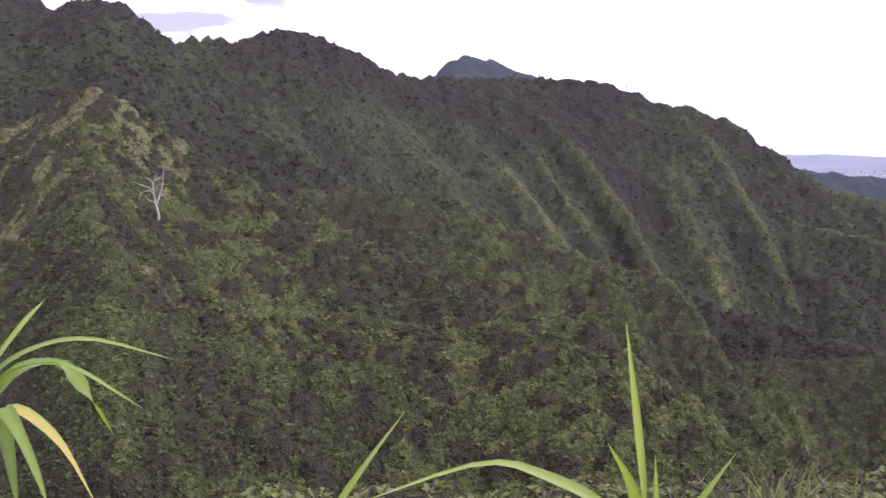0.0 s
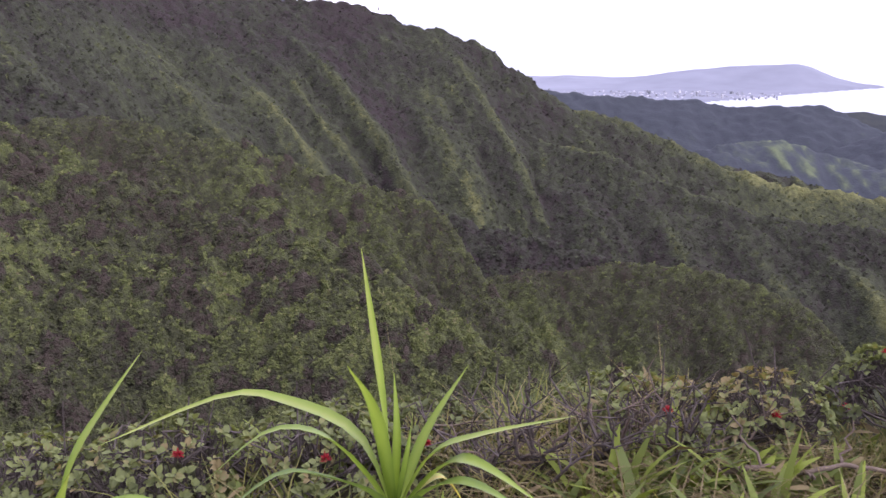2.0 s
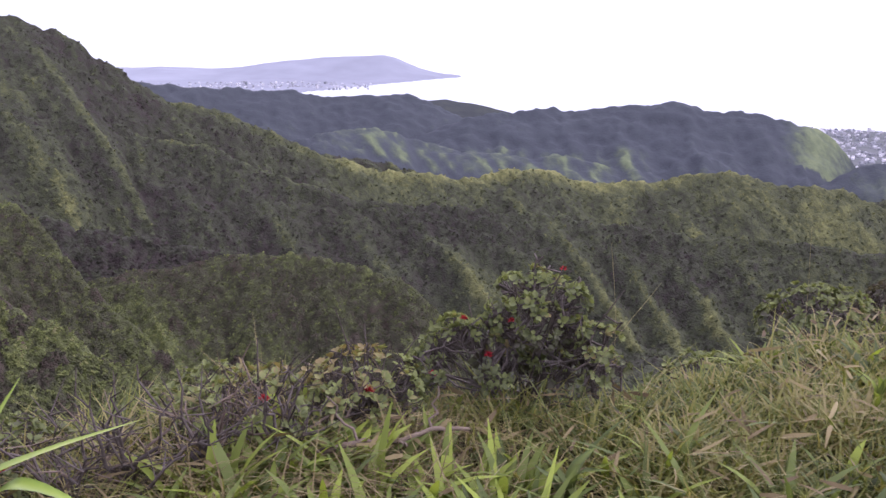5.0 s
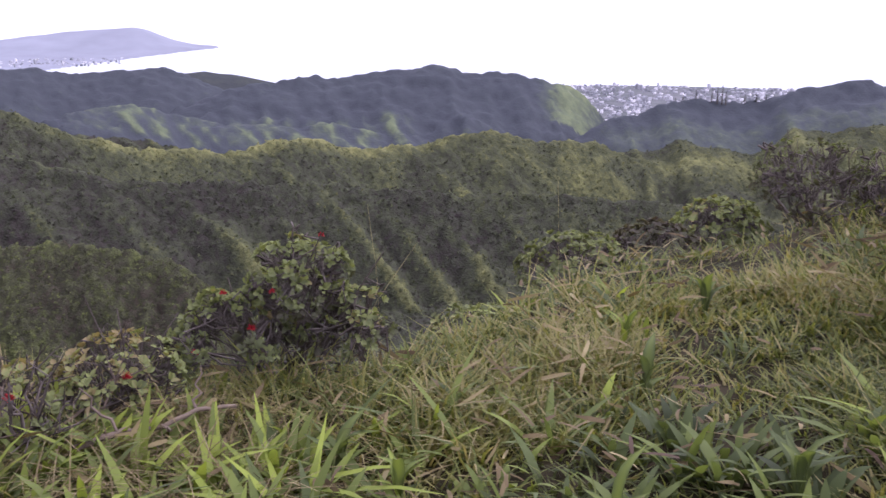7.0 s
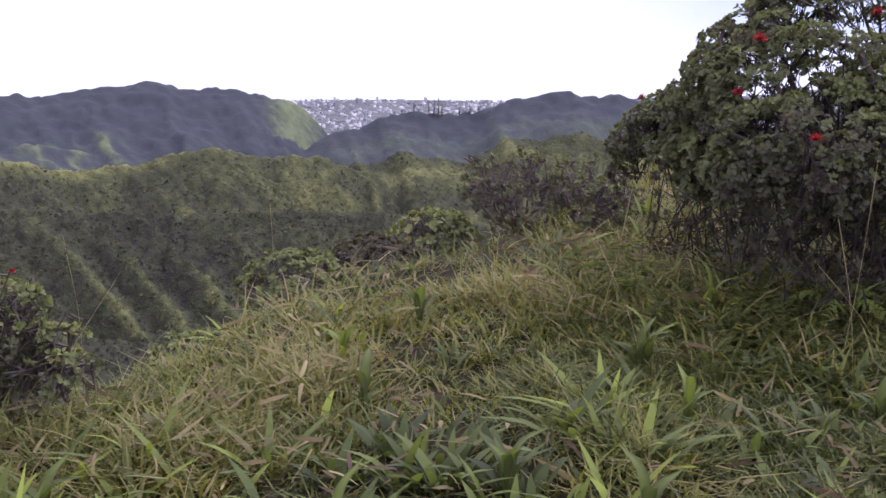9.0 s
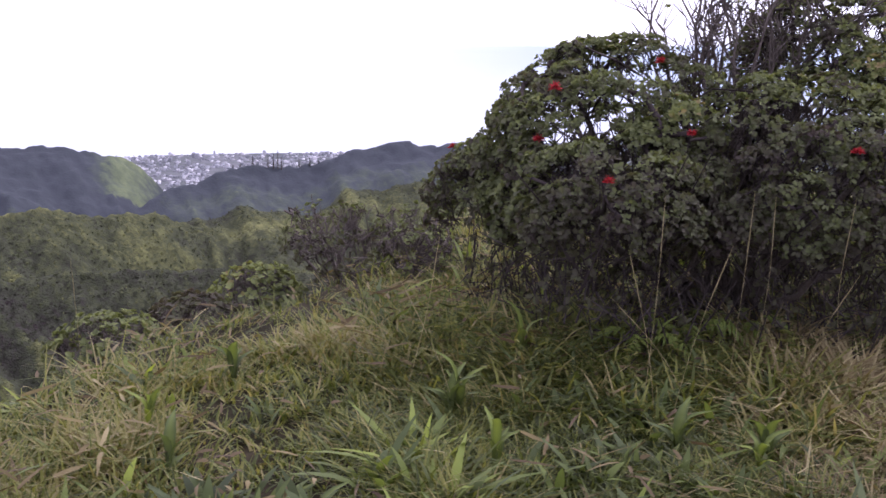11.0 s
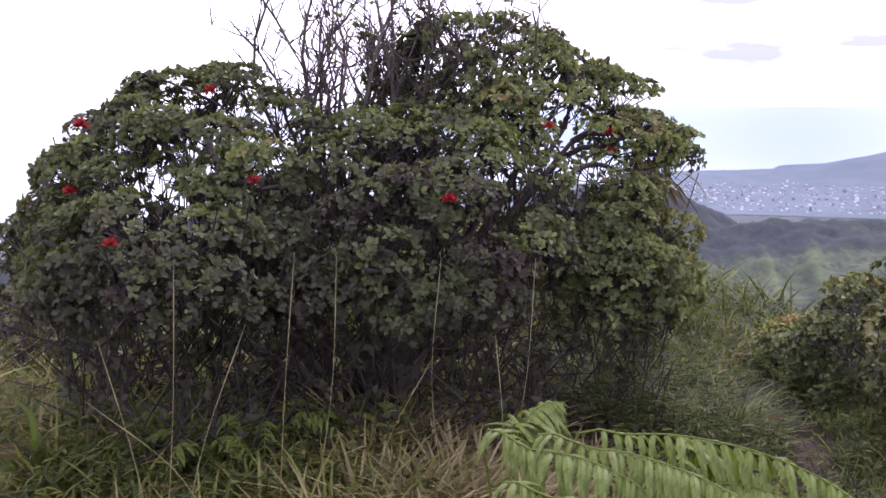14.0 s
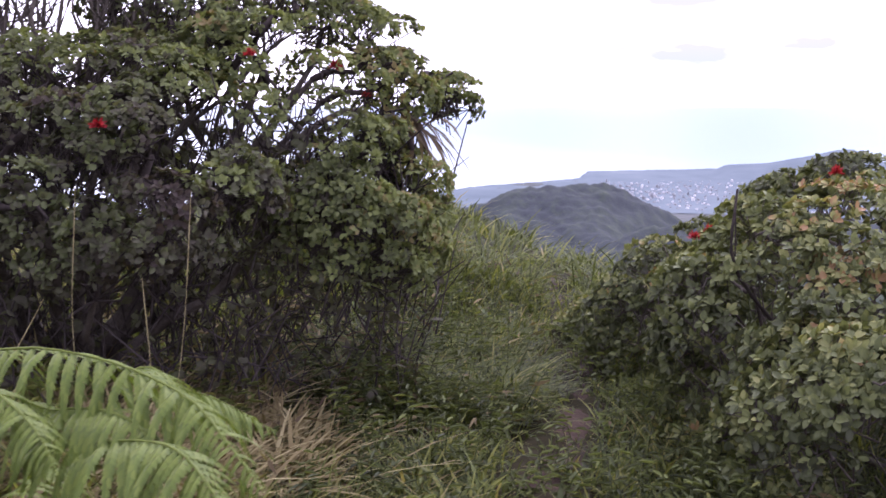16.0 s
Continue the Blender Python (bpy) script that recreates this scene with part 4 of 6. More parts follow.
def pad_points(lobes, pads, size, dens, g, low=-0.3, rust=0.0):
    """Tufts gathered into rounded pads of foliage that sit on the outside of the lobes, open underneath."""
    c, face = lobe_points(lobes, pads, g, low, (0.86, 1.02))
    r = size * g.uniform(0.65, 1.3, len(c))
    m = np.maximum((dens * 2 * np.pi * r * r * 0.8).astype(int), 3)
    k = np.repeat(np.arange(len(c)), m)
    d = unit(sphere_dirs(len(k), g) + face[k] * 0.75 + [0, 0, 0.55])
    p = c[k] + d * r[k][:, None] * [1.15, 1.15, 0.75] * g.uniform(0.88, 1.08, (len(k), 1)) - face[k] * r[k][:, None] * 0.5
    return p, d, (g.normal(0, 0.09, len(c)) - 0.22 * (g.random(len(c)) < 0.25) + rust * (g.random(len(c)) < 0.12))[k] * (g.random(len(k)) < 0.7)


def tufts(s, p, way, count, length, width, tint, g, spread=0.9):
    """A rosette of leaves at each place."""
    n = len(p) * count
    pp, ww = np.repeat(p, count, 0), np.repeat(way, count, 0)
    ring = sphere_dirs(n, g)
    ring = unit(ring - ww * (ring * ww).sum(1, keepdims=True))
    d = unit(ww * g.uniform(0.15, 1.1, (n, 1)) + ring * spread + g.normal(0, 0.12, (n, 3)))
    L = length * g.uniform(0.65, 1.2, n)
    add_leaves(s, pp + d * 0.006, d, unit(ww + [0, 0, 0.35] + g.normal(0, 0.15, (n, 3))), L, width / length * L, np.repeat(tint, count) + g.normal(0, 0.05, n), 0.18, 0.12)


def limbs(s, big, foot, p, way, g, mains=10, twig=0.16, thick=0.03):
    """Crooked limbs from the foot into the crown, and twigs out to every tuft."""
    ends = p[g.choice(len(p), min(len(p), mains * 6), replace=False)]
    nodes, rad = [], []
    for n, e in enumerate(ends):
        main = n < mains
        start = foot + g.normal(0, 0.05, 3) * [1, 1, 0] if main or not nodes else nodes[g.integers(0, len(nodes))]
        if not main:
            near = np.argmin([np.linalg.norm(q - e) + 0.6 * max(0, q[2] - e[2]) for q in nodes])
            start = nodes[near]
        stop = start + (e - start) * (0.82 if main else 0.92)
        mid = (start + stop) / 2 + [0, 0, -0.05 if main else 0.03]
        line = bezier([start, mid, stop], 7) + np.concatenate([np.zeros((1, 3)), g.normal(0, 0.022, (6, 3))])
        r0 = thick * g.uniform(0.7, 1.1) if main else thick * 0.42
        if main:
            big.append(soup(M_BARK))
        add_tube(big[-1] if main else s, line, np.linspace(r0, r0 * 0.35, 7), 5, 0.5)
        nodes += list(line[2:])
    nodes = np.array(nodes)
    a = p - way * twig * g.uniform(0.7, 1.2, (len(p), 1)) + g.normal(0, 0.02, p.shape) - [0, 0, 0.02]
    some = g.random(len(p)) < min(1.0, 2500 / len(p))
    add_sticks(s, a[some], p[some], 0.0035, 0.002)
    idx = np.array([np.argmin(((nodes - q) ** 2).sum(1)) for q in a])
    reach = (np.linalg.norm(nodes[idx] - a, axis=1) < 0.6) & (g.random(len(a)) < min(1.0, 900 / len(a)))
    bend = (nodes[idx] + a) / 2 + g.normal(0, 0.03, a.shape)
    add_sticks(s, nodes[idx][reach], bend[reach], 0.006, 0.005)
    add_sticks(s, bend[reach], a[reach], 0.005, 0.0035)


def pompom(parent, place, size, g):
    """A brush flower: a ball of red stamens."""
    s = soup(M_PETAL)
    d = sphere_dirs(90, g, -0.25)
    o = np.zeros((90, 3))
    L = size * g.uniform(0.7, 1.1, 90)
    add_blades(s, o, d, g.normal(0, 0.12, (90, 3)), L, 0.007 * size / 0.04, g.uniform(0, 1, 90), 2, 0.5)
    ob = part("flower", s, parent, "bright red brush-like blossom")
    ob.location = np.array(place) - np.array(parent.location)
    return ob


def shrub(name, foot, lobes, label, g, dens=110, count=8, leaf=(0.046, 0.028), material=None, mains=10, twig=0.16, thick=0.03, tint=0.45, low=-0.45, thin=0.0, skirt=0, flowers=(), petal=0.03, category="shrub", group="", fresh=None, bare=None, pads=None):
    foot = np.array(foot, float)
    ob = thing(name, foot, label, category, group)
    if pads:
        p, way, mood = pad_points(lobes, *pads[:2], dens, g, low, *pads[2:])
    else:
        p, way = lobe_points(lobes, dens, g, low)
        mood = np.zeros(len(p))
    if bare:
        ok = g.random(len(p)) > bare(p)
        p, way, mood = p[ok], way[ok], mood[ok]
    if thin:
        gap = fbm(p[:, 0] * 3.1 + p[:, 2] * 1.3, p[:, 1] * 3.1 - p[:, 2] * 1.7, 2)
        p, way, mood = p[gap > thin - 1.2], way[gap > thin - 1.2], mood[gap > thin - 1.2]
    # tufts that face up are lighter: light from above put into the tint
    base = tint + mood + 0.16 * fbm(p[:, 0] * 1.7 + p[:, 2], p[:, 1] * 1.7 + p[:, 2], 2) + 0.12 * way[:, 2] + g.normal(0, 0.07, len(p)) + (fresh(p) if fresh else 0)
    s, w = soup(material or M_OHIA), soup(M_TWIG if skirt > 1000 else M_BARK)
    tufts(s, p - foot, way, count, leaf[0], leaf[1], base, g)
    big = []
    limbs(w, big, np.zeros(3), p - foot, way, g, mains, twig, thick)
    if skirt:
        lo = np.array([np.array(c) - r for c, r, *_ in lobes]).min(0)
        hi = np.array([np.array(c) + r for c, r, *_ in lobes]).max(0)
        q = g.uniform((*(lo[:2] + 0.25), foot[2]), (*(hi[:2] - 0.25), foot[2] + 0.6 * (hi[2] - foot[2])), (skirt, 3))
        inside = np.zeros(skirt, bool)
        for c, r, *_ in lobes:
            inside |= ((((q - c) / r)[:, :2] ** 2).sum(1) < 0.75) & (q[:, 2] < c[2] + 0.35 * r[2])
        q = q[inside]
        # inner leaves get a dark tint, the shade under the crown painted in
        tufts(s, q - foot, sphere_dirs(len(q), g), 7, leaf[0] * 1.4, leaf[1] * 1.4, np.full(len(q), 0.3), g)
        e = q + g.normal(0, 0.12, q.shape) + [0, 0, 0.12]
        add_sticks(w, q - foot - [0, 0, 0.1], e - foot, 0.006, 0.003)
        add_sticks(w, q - foot, q + g.normal(0, 0.14, q.shape) - foot, 0.005, 0.002)
    for b in big:
        part("limb", b, ob)
    part("twig_tangle", w, ob)
    part("crown", s, ob)
    for f in flowers:
        pompom(ob, f, petal * g.uniform(0.85, 1.15), g)
    return ob


BIG = [((5.85, -2.95, 0.78), (0.95, 0.85, 0.86)), ((5.05, -2.6, 0.72), (0.5, 0.5, 0.42)), ((6.35, -2.35, 0.55), (0.5, 0.42, 0.42)), ((5.3, -3.75, 0.75), (0.85, 0.8, 0.72)),
       ((5.55, -4.5, 0.92), (0.72, 0.7, 0.8), 0.6), ((5.35, -4.8, 0.6), (0.58, 0.52, 0.6)), ((5.8, -5.62, 1.16), (0.24, 0.2, 0.14), 1.2), ((5.8, -4.4, 1.5), (0.6, 0.6, 0.42), 0.65), ((5.65, -4.98, 1.25), (0.48, 0.45, 0.44), 0.85)]
g = np.random.default_rng(21)
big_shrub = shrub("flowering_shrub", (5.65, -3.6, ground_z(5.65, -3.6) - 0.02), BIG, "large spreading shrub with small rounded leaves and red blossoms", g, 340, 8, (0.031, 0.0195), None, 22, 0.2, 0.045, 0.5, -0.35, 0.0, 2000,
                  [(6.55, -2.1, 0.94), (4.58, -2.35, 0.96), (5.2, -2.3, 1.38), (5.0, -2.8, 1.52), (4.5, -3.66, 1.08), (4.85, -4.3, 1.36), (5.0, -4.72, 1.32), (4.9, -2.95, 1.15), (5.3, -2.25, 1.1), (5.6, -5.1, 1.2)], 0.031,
                  # greener leaves to the south, with their sunlit side put into the tint
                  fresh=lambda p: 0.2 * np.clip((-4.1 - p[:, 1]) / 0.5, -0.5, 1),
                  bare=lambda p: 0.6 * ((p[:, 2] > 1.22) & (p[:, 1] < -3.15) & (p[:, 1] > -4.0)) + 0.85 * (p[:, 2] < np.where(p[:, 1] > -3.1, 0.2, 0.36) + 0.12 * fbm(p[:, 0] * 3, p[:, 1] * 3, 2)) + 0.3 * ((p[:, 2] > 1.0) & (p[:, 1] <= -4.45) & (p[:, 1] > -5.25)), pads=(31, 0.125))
# the bare crown that stands out of its top, with a few tufts left at its tips
w, tips = soup(M_BARK), []
foot = np.array(big_shrub.location)
for n in range(54):
    right = n >= 26
    a = np.array((5.75, -4.0, 1.0) if right else (5.75, -3.6, 0.9)) + g.normal(0, 0.15, 3) * [1, 1.6 if right else 1.0, 0.4]
    b = a + np.array((g.normal(0.05, 0.25), g.normal(-0.25 if right else -0.05, 0.33 if right else 0.22), g.uniform(0.55, 0.95) if right else g.uniform(0.8, 1.35)))
    line = bezier([a, (a + b) / 2 + g.normal(0, 0.09, 3), b], 9) + g.normal(0, 0.014, (9, 3))
    add_tube(w, line - foot, np.linspace(0.013, 0.004, 9), 5)
    for k in range(9):
        i = g.integers(3, 9)
        tip = line[i] + np.array((*g.normal(0, 0.09, 2), g.uniform(0.05, 0.22)))
        knee = (line[i] + tip) / 2 + g.normal(0, 0.03, 3)
        add_sticks(w, np.array([line[i], knee]) - foot, np.array([knee, tip]) - foot, 0.005, 0.003)
        t2 = knee + np.array((*g.normal(0, 0.06, 2), g.uniform(0.04, 0.14)))
        add_sticks(w, np.array([knee]) - foot, np.array([t2]) - foot, 0.004, 0.0025)
        if g.random() < (0.6 if right else 0.1):
            tips.append(tip)
part("bare_top", w, big_shrub, "leafless grey tangle of twigs")
s = soup(M_OHIA)
tufts(s, np.array(tips) - foot, np.tile([0, 0, 1.0], (len(tips), 1)), 10, 0.028, 0.018, g.normal(0.45, 0.08, len(tips)), g)
part("sparse_crown", s, big_shrub)
w = soup(M_BARK)
add_tube(w, bezier([(5.6, -4.6, 0.9), (5.7, -5.0, 1.12), (5.75, -5.3, 1.08), (5.8, -5.6, 1.12)], 14) - foot, np.linspace(0.02, 0.008, 14), 6)
part("limb", w, big_shrub)

w = soup(M_STRAW)
n = 26
o = np.array((5.45, -5.25, 1.06)) + g.normal(0, 0.05, (n, 3))
add_blades(w, o - foot, unit(np.c_[g.normal(0, 0.5, (n, 2)) + [0, -0.3], g.uniform(-0.4, 0.3, n)]), np.tile([0, 0, -0.8], (n, 1)), g.uniform(0.2, 0.34, n), 0.03, g.uniform(-0.1, 0.3, n), 4, 0.1, 0.7)
part("withered_leaves", w, big_shrub, "withered grey-brown leaves hanging from a limb")

g = np.random.default_rng(22)
shrub("flowering_shrub", (4.15, 1.31, ground_z(4.15, 1.31) - 0.02), [((4.16, 1.25, 0.30), (0.2, 0.2, 0.2)), ((4.10, 1.51, 0.05), (0.26, 0.26, 0.18)), ((4.23, 1.04, 0.06), (0.2, 0.18, 0.2))],
      "small gnarled shrub with red blossoms at the brow of the slope", g, 330, 8, (0.03, 0.019), None, 8, 0.1, 0.014, 0.62, -0.5, 0.42, 30,
      [(4.18, 1.13, 0.50), (3.95, 1.28, 0.31), (3.90, 1.36, 0.16), (3.84, 1.59, 0.06), (3.98, 1.51, 0.28)], 0.019, pads=(50, 0.07))

SCRUB = [((1.55, 3.35, -0.12), (0.42, 0.34, 0.24), 0.55), ((2.05, 3.0, -0.08), (0.40, 0.34, 0.20), 0.5), ((2.55, 2.95, -0.2), (0.36, 0.34, 0.24), 0.4), ((3.28, 2.25, -0.08), (0.36, 0.3, 0.2), 0.52), ((3.62, 1.95, -0.05), (0.34, 0.28, 0.2), 0.6),
         ((3.5, 2.6, -0.3), (0.45, 0.4, 0.3), 0.4), ((1.2, 3.7, -0.25), (0.4, 0.4, 0.3), 0.42)]
blossom = [(1.62, 3.05, 0.08), (2.02, 2.7, 0.05), (3.2, 2.02, 0.1), (3.5, 1.72, 0.08), (2.45, 2.62, 0.0)]
for n, (c, r, t) in enumerate(SCRUB):
    c = (c[0] + 0.07, c[1] - 0.09, c[2])
    shrub("scrub_shrub", (c[0], c[1], ground_z(c[0], c[1]) - 0.03), [(c, r)], "low mat of leathery scrub with a few red blossoms", g, 240, 7, (0.034, 0.022), None, 7, 0.11, 0.01, t + 0.16, -0.1, 0.4, 20,
          [blossom[n]] if n < len(blossom) else [], 0.024, group="low scrub on the brow")

EDGE = [((7.1, 0.35, -0.36), (0.5, 0.45, 0.3), 0.58), ((7.4, -0.25, -0.3), (0.5, 0.4, 0.26), 0.04), ((7.9, -0.75, -0.2), (0.5, 0.4, 0.25), 0.72), ((6.4, 0.9, -0.72), (0.5, 0.5, 0.28), 0.6), ((5.4, 1.5, -0.8), (0.45, 0.4, 0.3), 0.6)]
for c, r, t in EDGE:
    c, r = (c[0] + 0.18, c[1] - 0.15, c[2] - 0.17), tuple(0.9 * q for q in r)
    shrub("scrub_shrub", (c[0], c[1], ground_z(c[0], c[1]) - 0.03), [(c, r)], "dark low shrub on the falling edge of the ridge", g, 200, 8, (0.045, 0.03), None, 6, 0.1, 0.012, t, -0.2, 0.25, 0, group="low scrub on the brow")
shrub("twiggy_shrub", (7.9, -1.6, ground_z(7.9, -1.6) - 0.03), [((7.95, -1.5, 0.08), (0.5, 0.42, 0.3)), ((7.5, -1.95, -0.02), (0.4, 0.4, 0.28)), ((8.1, -2.2, 0.0), (0.4, 0.4, 0.3))],
      "sparse twiggy shrub with small dull leaves beside the large one", g, 130, 7, (0.032, 0.021), None, 18, 0.16, 0.022, 0.46, -0.6, 0.75, 60)

g = np.random.default_rng(23)
shrub("leafy_bush", (4.3, -6.9, ground_z(4.3, -6.9) - 0.03), [((5.12, -7.33, -0.2), (0.98, 0.88, 0.68)), ((3.95, -6.75, 0.0), (0.85, 0.8, 0.86)), ((6.1, -7.5, -0.5), (0.8, 0.7, 0.5)), ((3.3, -6.35, -0.15), (0.62, 0.6, 0.62)), ((4.6, -7.6, 0.15), (0.8, 0.8, 0.75))],
      "dense rounded bush of broad leaves with rusty new shoots", g, 230, 7, (0.042, 0.024), M_BROAD, 12, 0.14, 0.022, 0.5, -0.8, 0.0, 500,
      [(4.85, -6.62, 0.48), (4.42, -6.72, 0.72), (4.95, -6.8, 0.5), (4.2, -6.9, 0.85)], 0.036, pads=(17, 0.16, 0.26))

w = soup(M_TWIG)
add_tube(w, bezier([(0, 0, 0), (-0.1, 0.25, 0.5), (-0.36, 0.82, 0.95), (-0.4, 0.86, 1.28)], 12), np.linspace(0.012, 0.005, 12), 5)
add_sticks(w, np.array([(-0.38, 0.84, 1.1), (-0.37, 0.83, 1.0)]), np.array([(-0.32, 0.8, 1.24), (-0.44, 0.9, 1.2)]), 0.004, 0.002)
ob = [o for o in bpy.data.objects if o.name.startswith("leafy_bush")][0]
part("bare_twig", w, ob, "dark bare twig standing out of the top")

TRAIL = np.array([(2.4, -4.0), (3.6, -4.93), (4.7, -5.75), (5.9, -6.62), (6.7, -7.1), (7.8, -7.6), (10, -9.0)])


def from_trail(x, y):
    best = np.full(np.shape(x), 99.0)
    for a, b in zip(TRAIL[:-1], TRAIL[1:]):
        d = b - a
        t = np.clip(((x - a[0]) * d[0] + (y - a[1]) * d[1]) / (d @ d), 0, 1)
        best = np.minimum(best, np.hypot(x - a[0] - t * d[0], y - a[1] - t * d[1]))
    return best


def weeds(name, places, label, g, stems=24):
    """Leafy weeds: thin bent stems, each with small lance-shaped leaves along it."""
    s = soup(M_GRASS)
    for x, y, r, tall, t in places:
        a, d = g.uniform(0, 2 * np.pi, stems), r * np.sqrt(g.random(stems))
        foot = np.stack([x + d * np.cos(a), y + d * np.sin(a), np.zeros(stems)], 1)
        foot[:, :2] += (foot[:, :2] - (x, y)) * 0.4 * (from_trail(foot[:, 0], foot[:, 1]) < 0.22)[:, None]
        foot[:, 2] = height(foot[:, 0], foot[:, 1]) - 0.02
        lean = np.c_[g.normal(0, 0.35, (stems, 2)) + np.c_[np.cos(a), np.sin(a)] * 0.3, np.ones(stems)]
        high = tall * g.uniform(0.5, 1.2, stems)
        top = foot + unit(lean) * high[:, None]
        knee = foot + (top - foot) * 0.55 + [0, 0, 0.05] * high[:, None]
        tint = t - 0.17 + g.normal(0, 0.07, stems)
        add_sticks(s, foot, knee, 0.0025, 0.002, np.repeat(tint - 0.1, 6)[::6])
        add_sticks(s, knee, top, 0.002, 0.001, tint - 0.1)
        for k in range(10):
            u = 0.25 + 0.75 * (k + 0.5) / 10
            at = np.where(u < 0.55, 1, 0) * (foot + (knee - foot) * u / 0.55) + np.where(u < 0.55, 0, 1) * (knee + (top - knee) * (u - 0.55) / 0.45)
            turn = k * 2.4 + g.uniform(0, 0.8, stems) + a
            way = np.c_[np.cos(turn), np.sin(turn), g.uniform(-0.1, 0.6, stems)]
            add_leaves(s, at, way, np.tile([0, 0, 1.0], (stems, 1)), g.uniform(0.035, 0.07, stems), g.uniform(0.011, 0.018, stems), tint + g.normal(0, 0.05, stems), 0.2, 0.25)
    return tagged(new(name, s.mesh(name, M_GRASS)), label, "weeds", kind="stuff")


g = np.random.default_rng(24)
weeds("bank_weeds", [(4.35, -4.7, 0.4, 0.3, 0.5), (4.95, -5.2, 0.4, 0.36, 0.5), (5.5, -5.5, 0.45, 0.42, 0.6), (5.2, -4.95, 0.35, 0.4, 0.5), (4.6, -4.95, 0.35, 0.34, 0.55), (6.2, -5.9, 0.45, 0.45, 0.6), (6.9, -5.7, 0.5, 0.5, 0.6), (6.0, -5.5, 0.4, 0.5, 0.55),
                      (5.8, -5.15, 0.35, 0.45, 0.45), (6.6, -6.3, 0.4, 0.4, 0.66), (3.9, -4.4, 0.35, 0.24, 0.5), (7.4, -6.6, 0.5, 0.45, 0.66), (4.1, -5.05, 0.25, 0.2, 0.6)], "leafy green weeds on the bank below the large shrub", g)
weeds("path_weeds", [(3.2, -5.3, 0.4, 0.26, 0.55), (3.75, -5.6, 0.35, 0.28, 0.55), (2.7, -4.9, 0.35, 0.22, 0.6), (4.4, -6.0, 0.35, 0.3, 0.55), (5.1, -6.45, 0.35, 0.28, 0.6), (6.0, -7.05, 0.35, 0.28, 0.62), (7.9, -8.2, 0.5, 0.36, 0.66), (9.2, -8.6, 0.6, 0.4, 0.68), (7.2, -7.5, 0.35, 0.3, 0.66),
                      (3.4, -5.75, 0.3, 0.3, 0.5)], "knee-high leafy green weeds beside the path", g)

# ---- turf, straw and leafy sprouts ----
def lawn(count, g, r0=1.8, r1=13.0, az0=30, az1=160, over=0.55):
    """Random places on the lookout's turf, thicker near by."""
    a = g.uniform(az0, az1, count)
    r = r0 + (r1 - r0) * g.random(count) ** 0.8
    bz = np.array(BROW)
    ok = r < np.interp(a, bz[:, 0], bz[:, 1]) + over
    a, r = np.radians(a[ok]), r[ok]
    x, y = r * np.sin(a), r * np.cos(a)
    return np.stack([x, y, height(x, y)], 1)


g = np.random.default_rng(31)


def brow_gap(x, y):
    """How far inside the brow a place lies."""
    bz = np.array(BROW)
    return np.interp(np.degrees(np.arctan2(x, y)) % 360, bz[:, 0], bz[:, 1]) - np.hypot(x, y)


def spread(count, spot):
    if spot is not None:
        r, a = spot[2] * np.sqrt(g.random(count)), g.uniform(0, 2 * np.pi, count)
        x, y = spot[0] + r * np.cos(a), spot[1] + r * np.sin(a)
        return np.stack([x, y, height(x, y)], 1)
    p = lawn(count, g)
    a, r = g.uniform(0, 2 * np.pi, count // 2), 4.2 * np.sqrt(g.random(count // 2))
    x, y = 4.6 + r * np.cos(a), -5.2 + r * np.sin(a)
    return np.concatenate([p, np.stack([x, y, height(x, y)], 1)[np.hypot(x, y) > 3.2]])


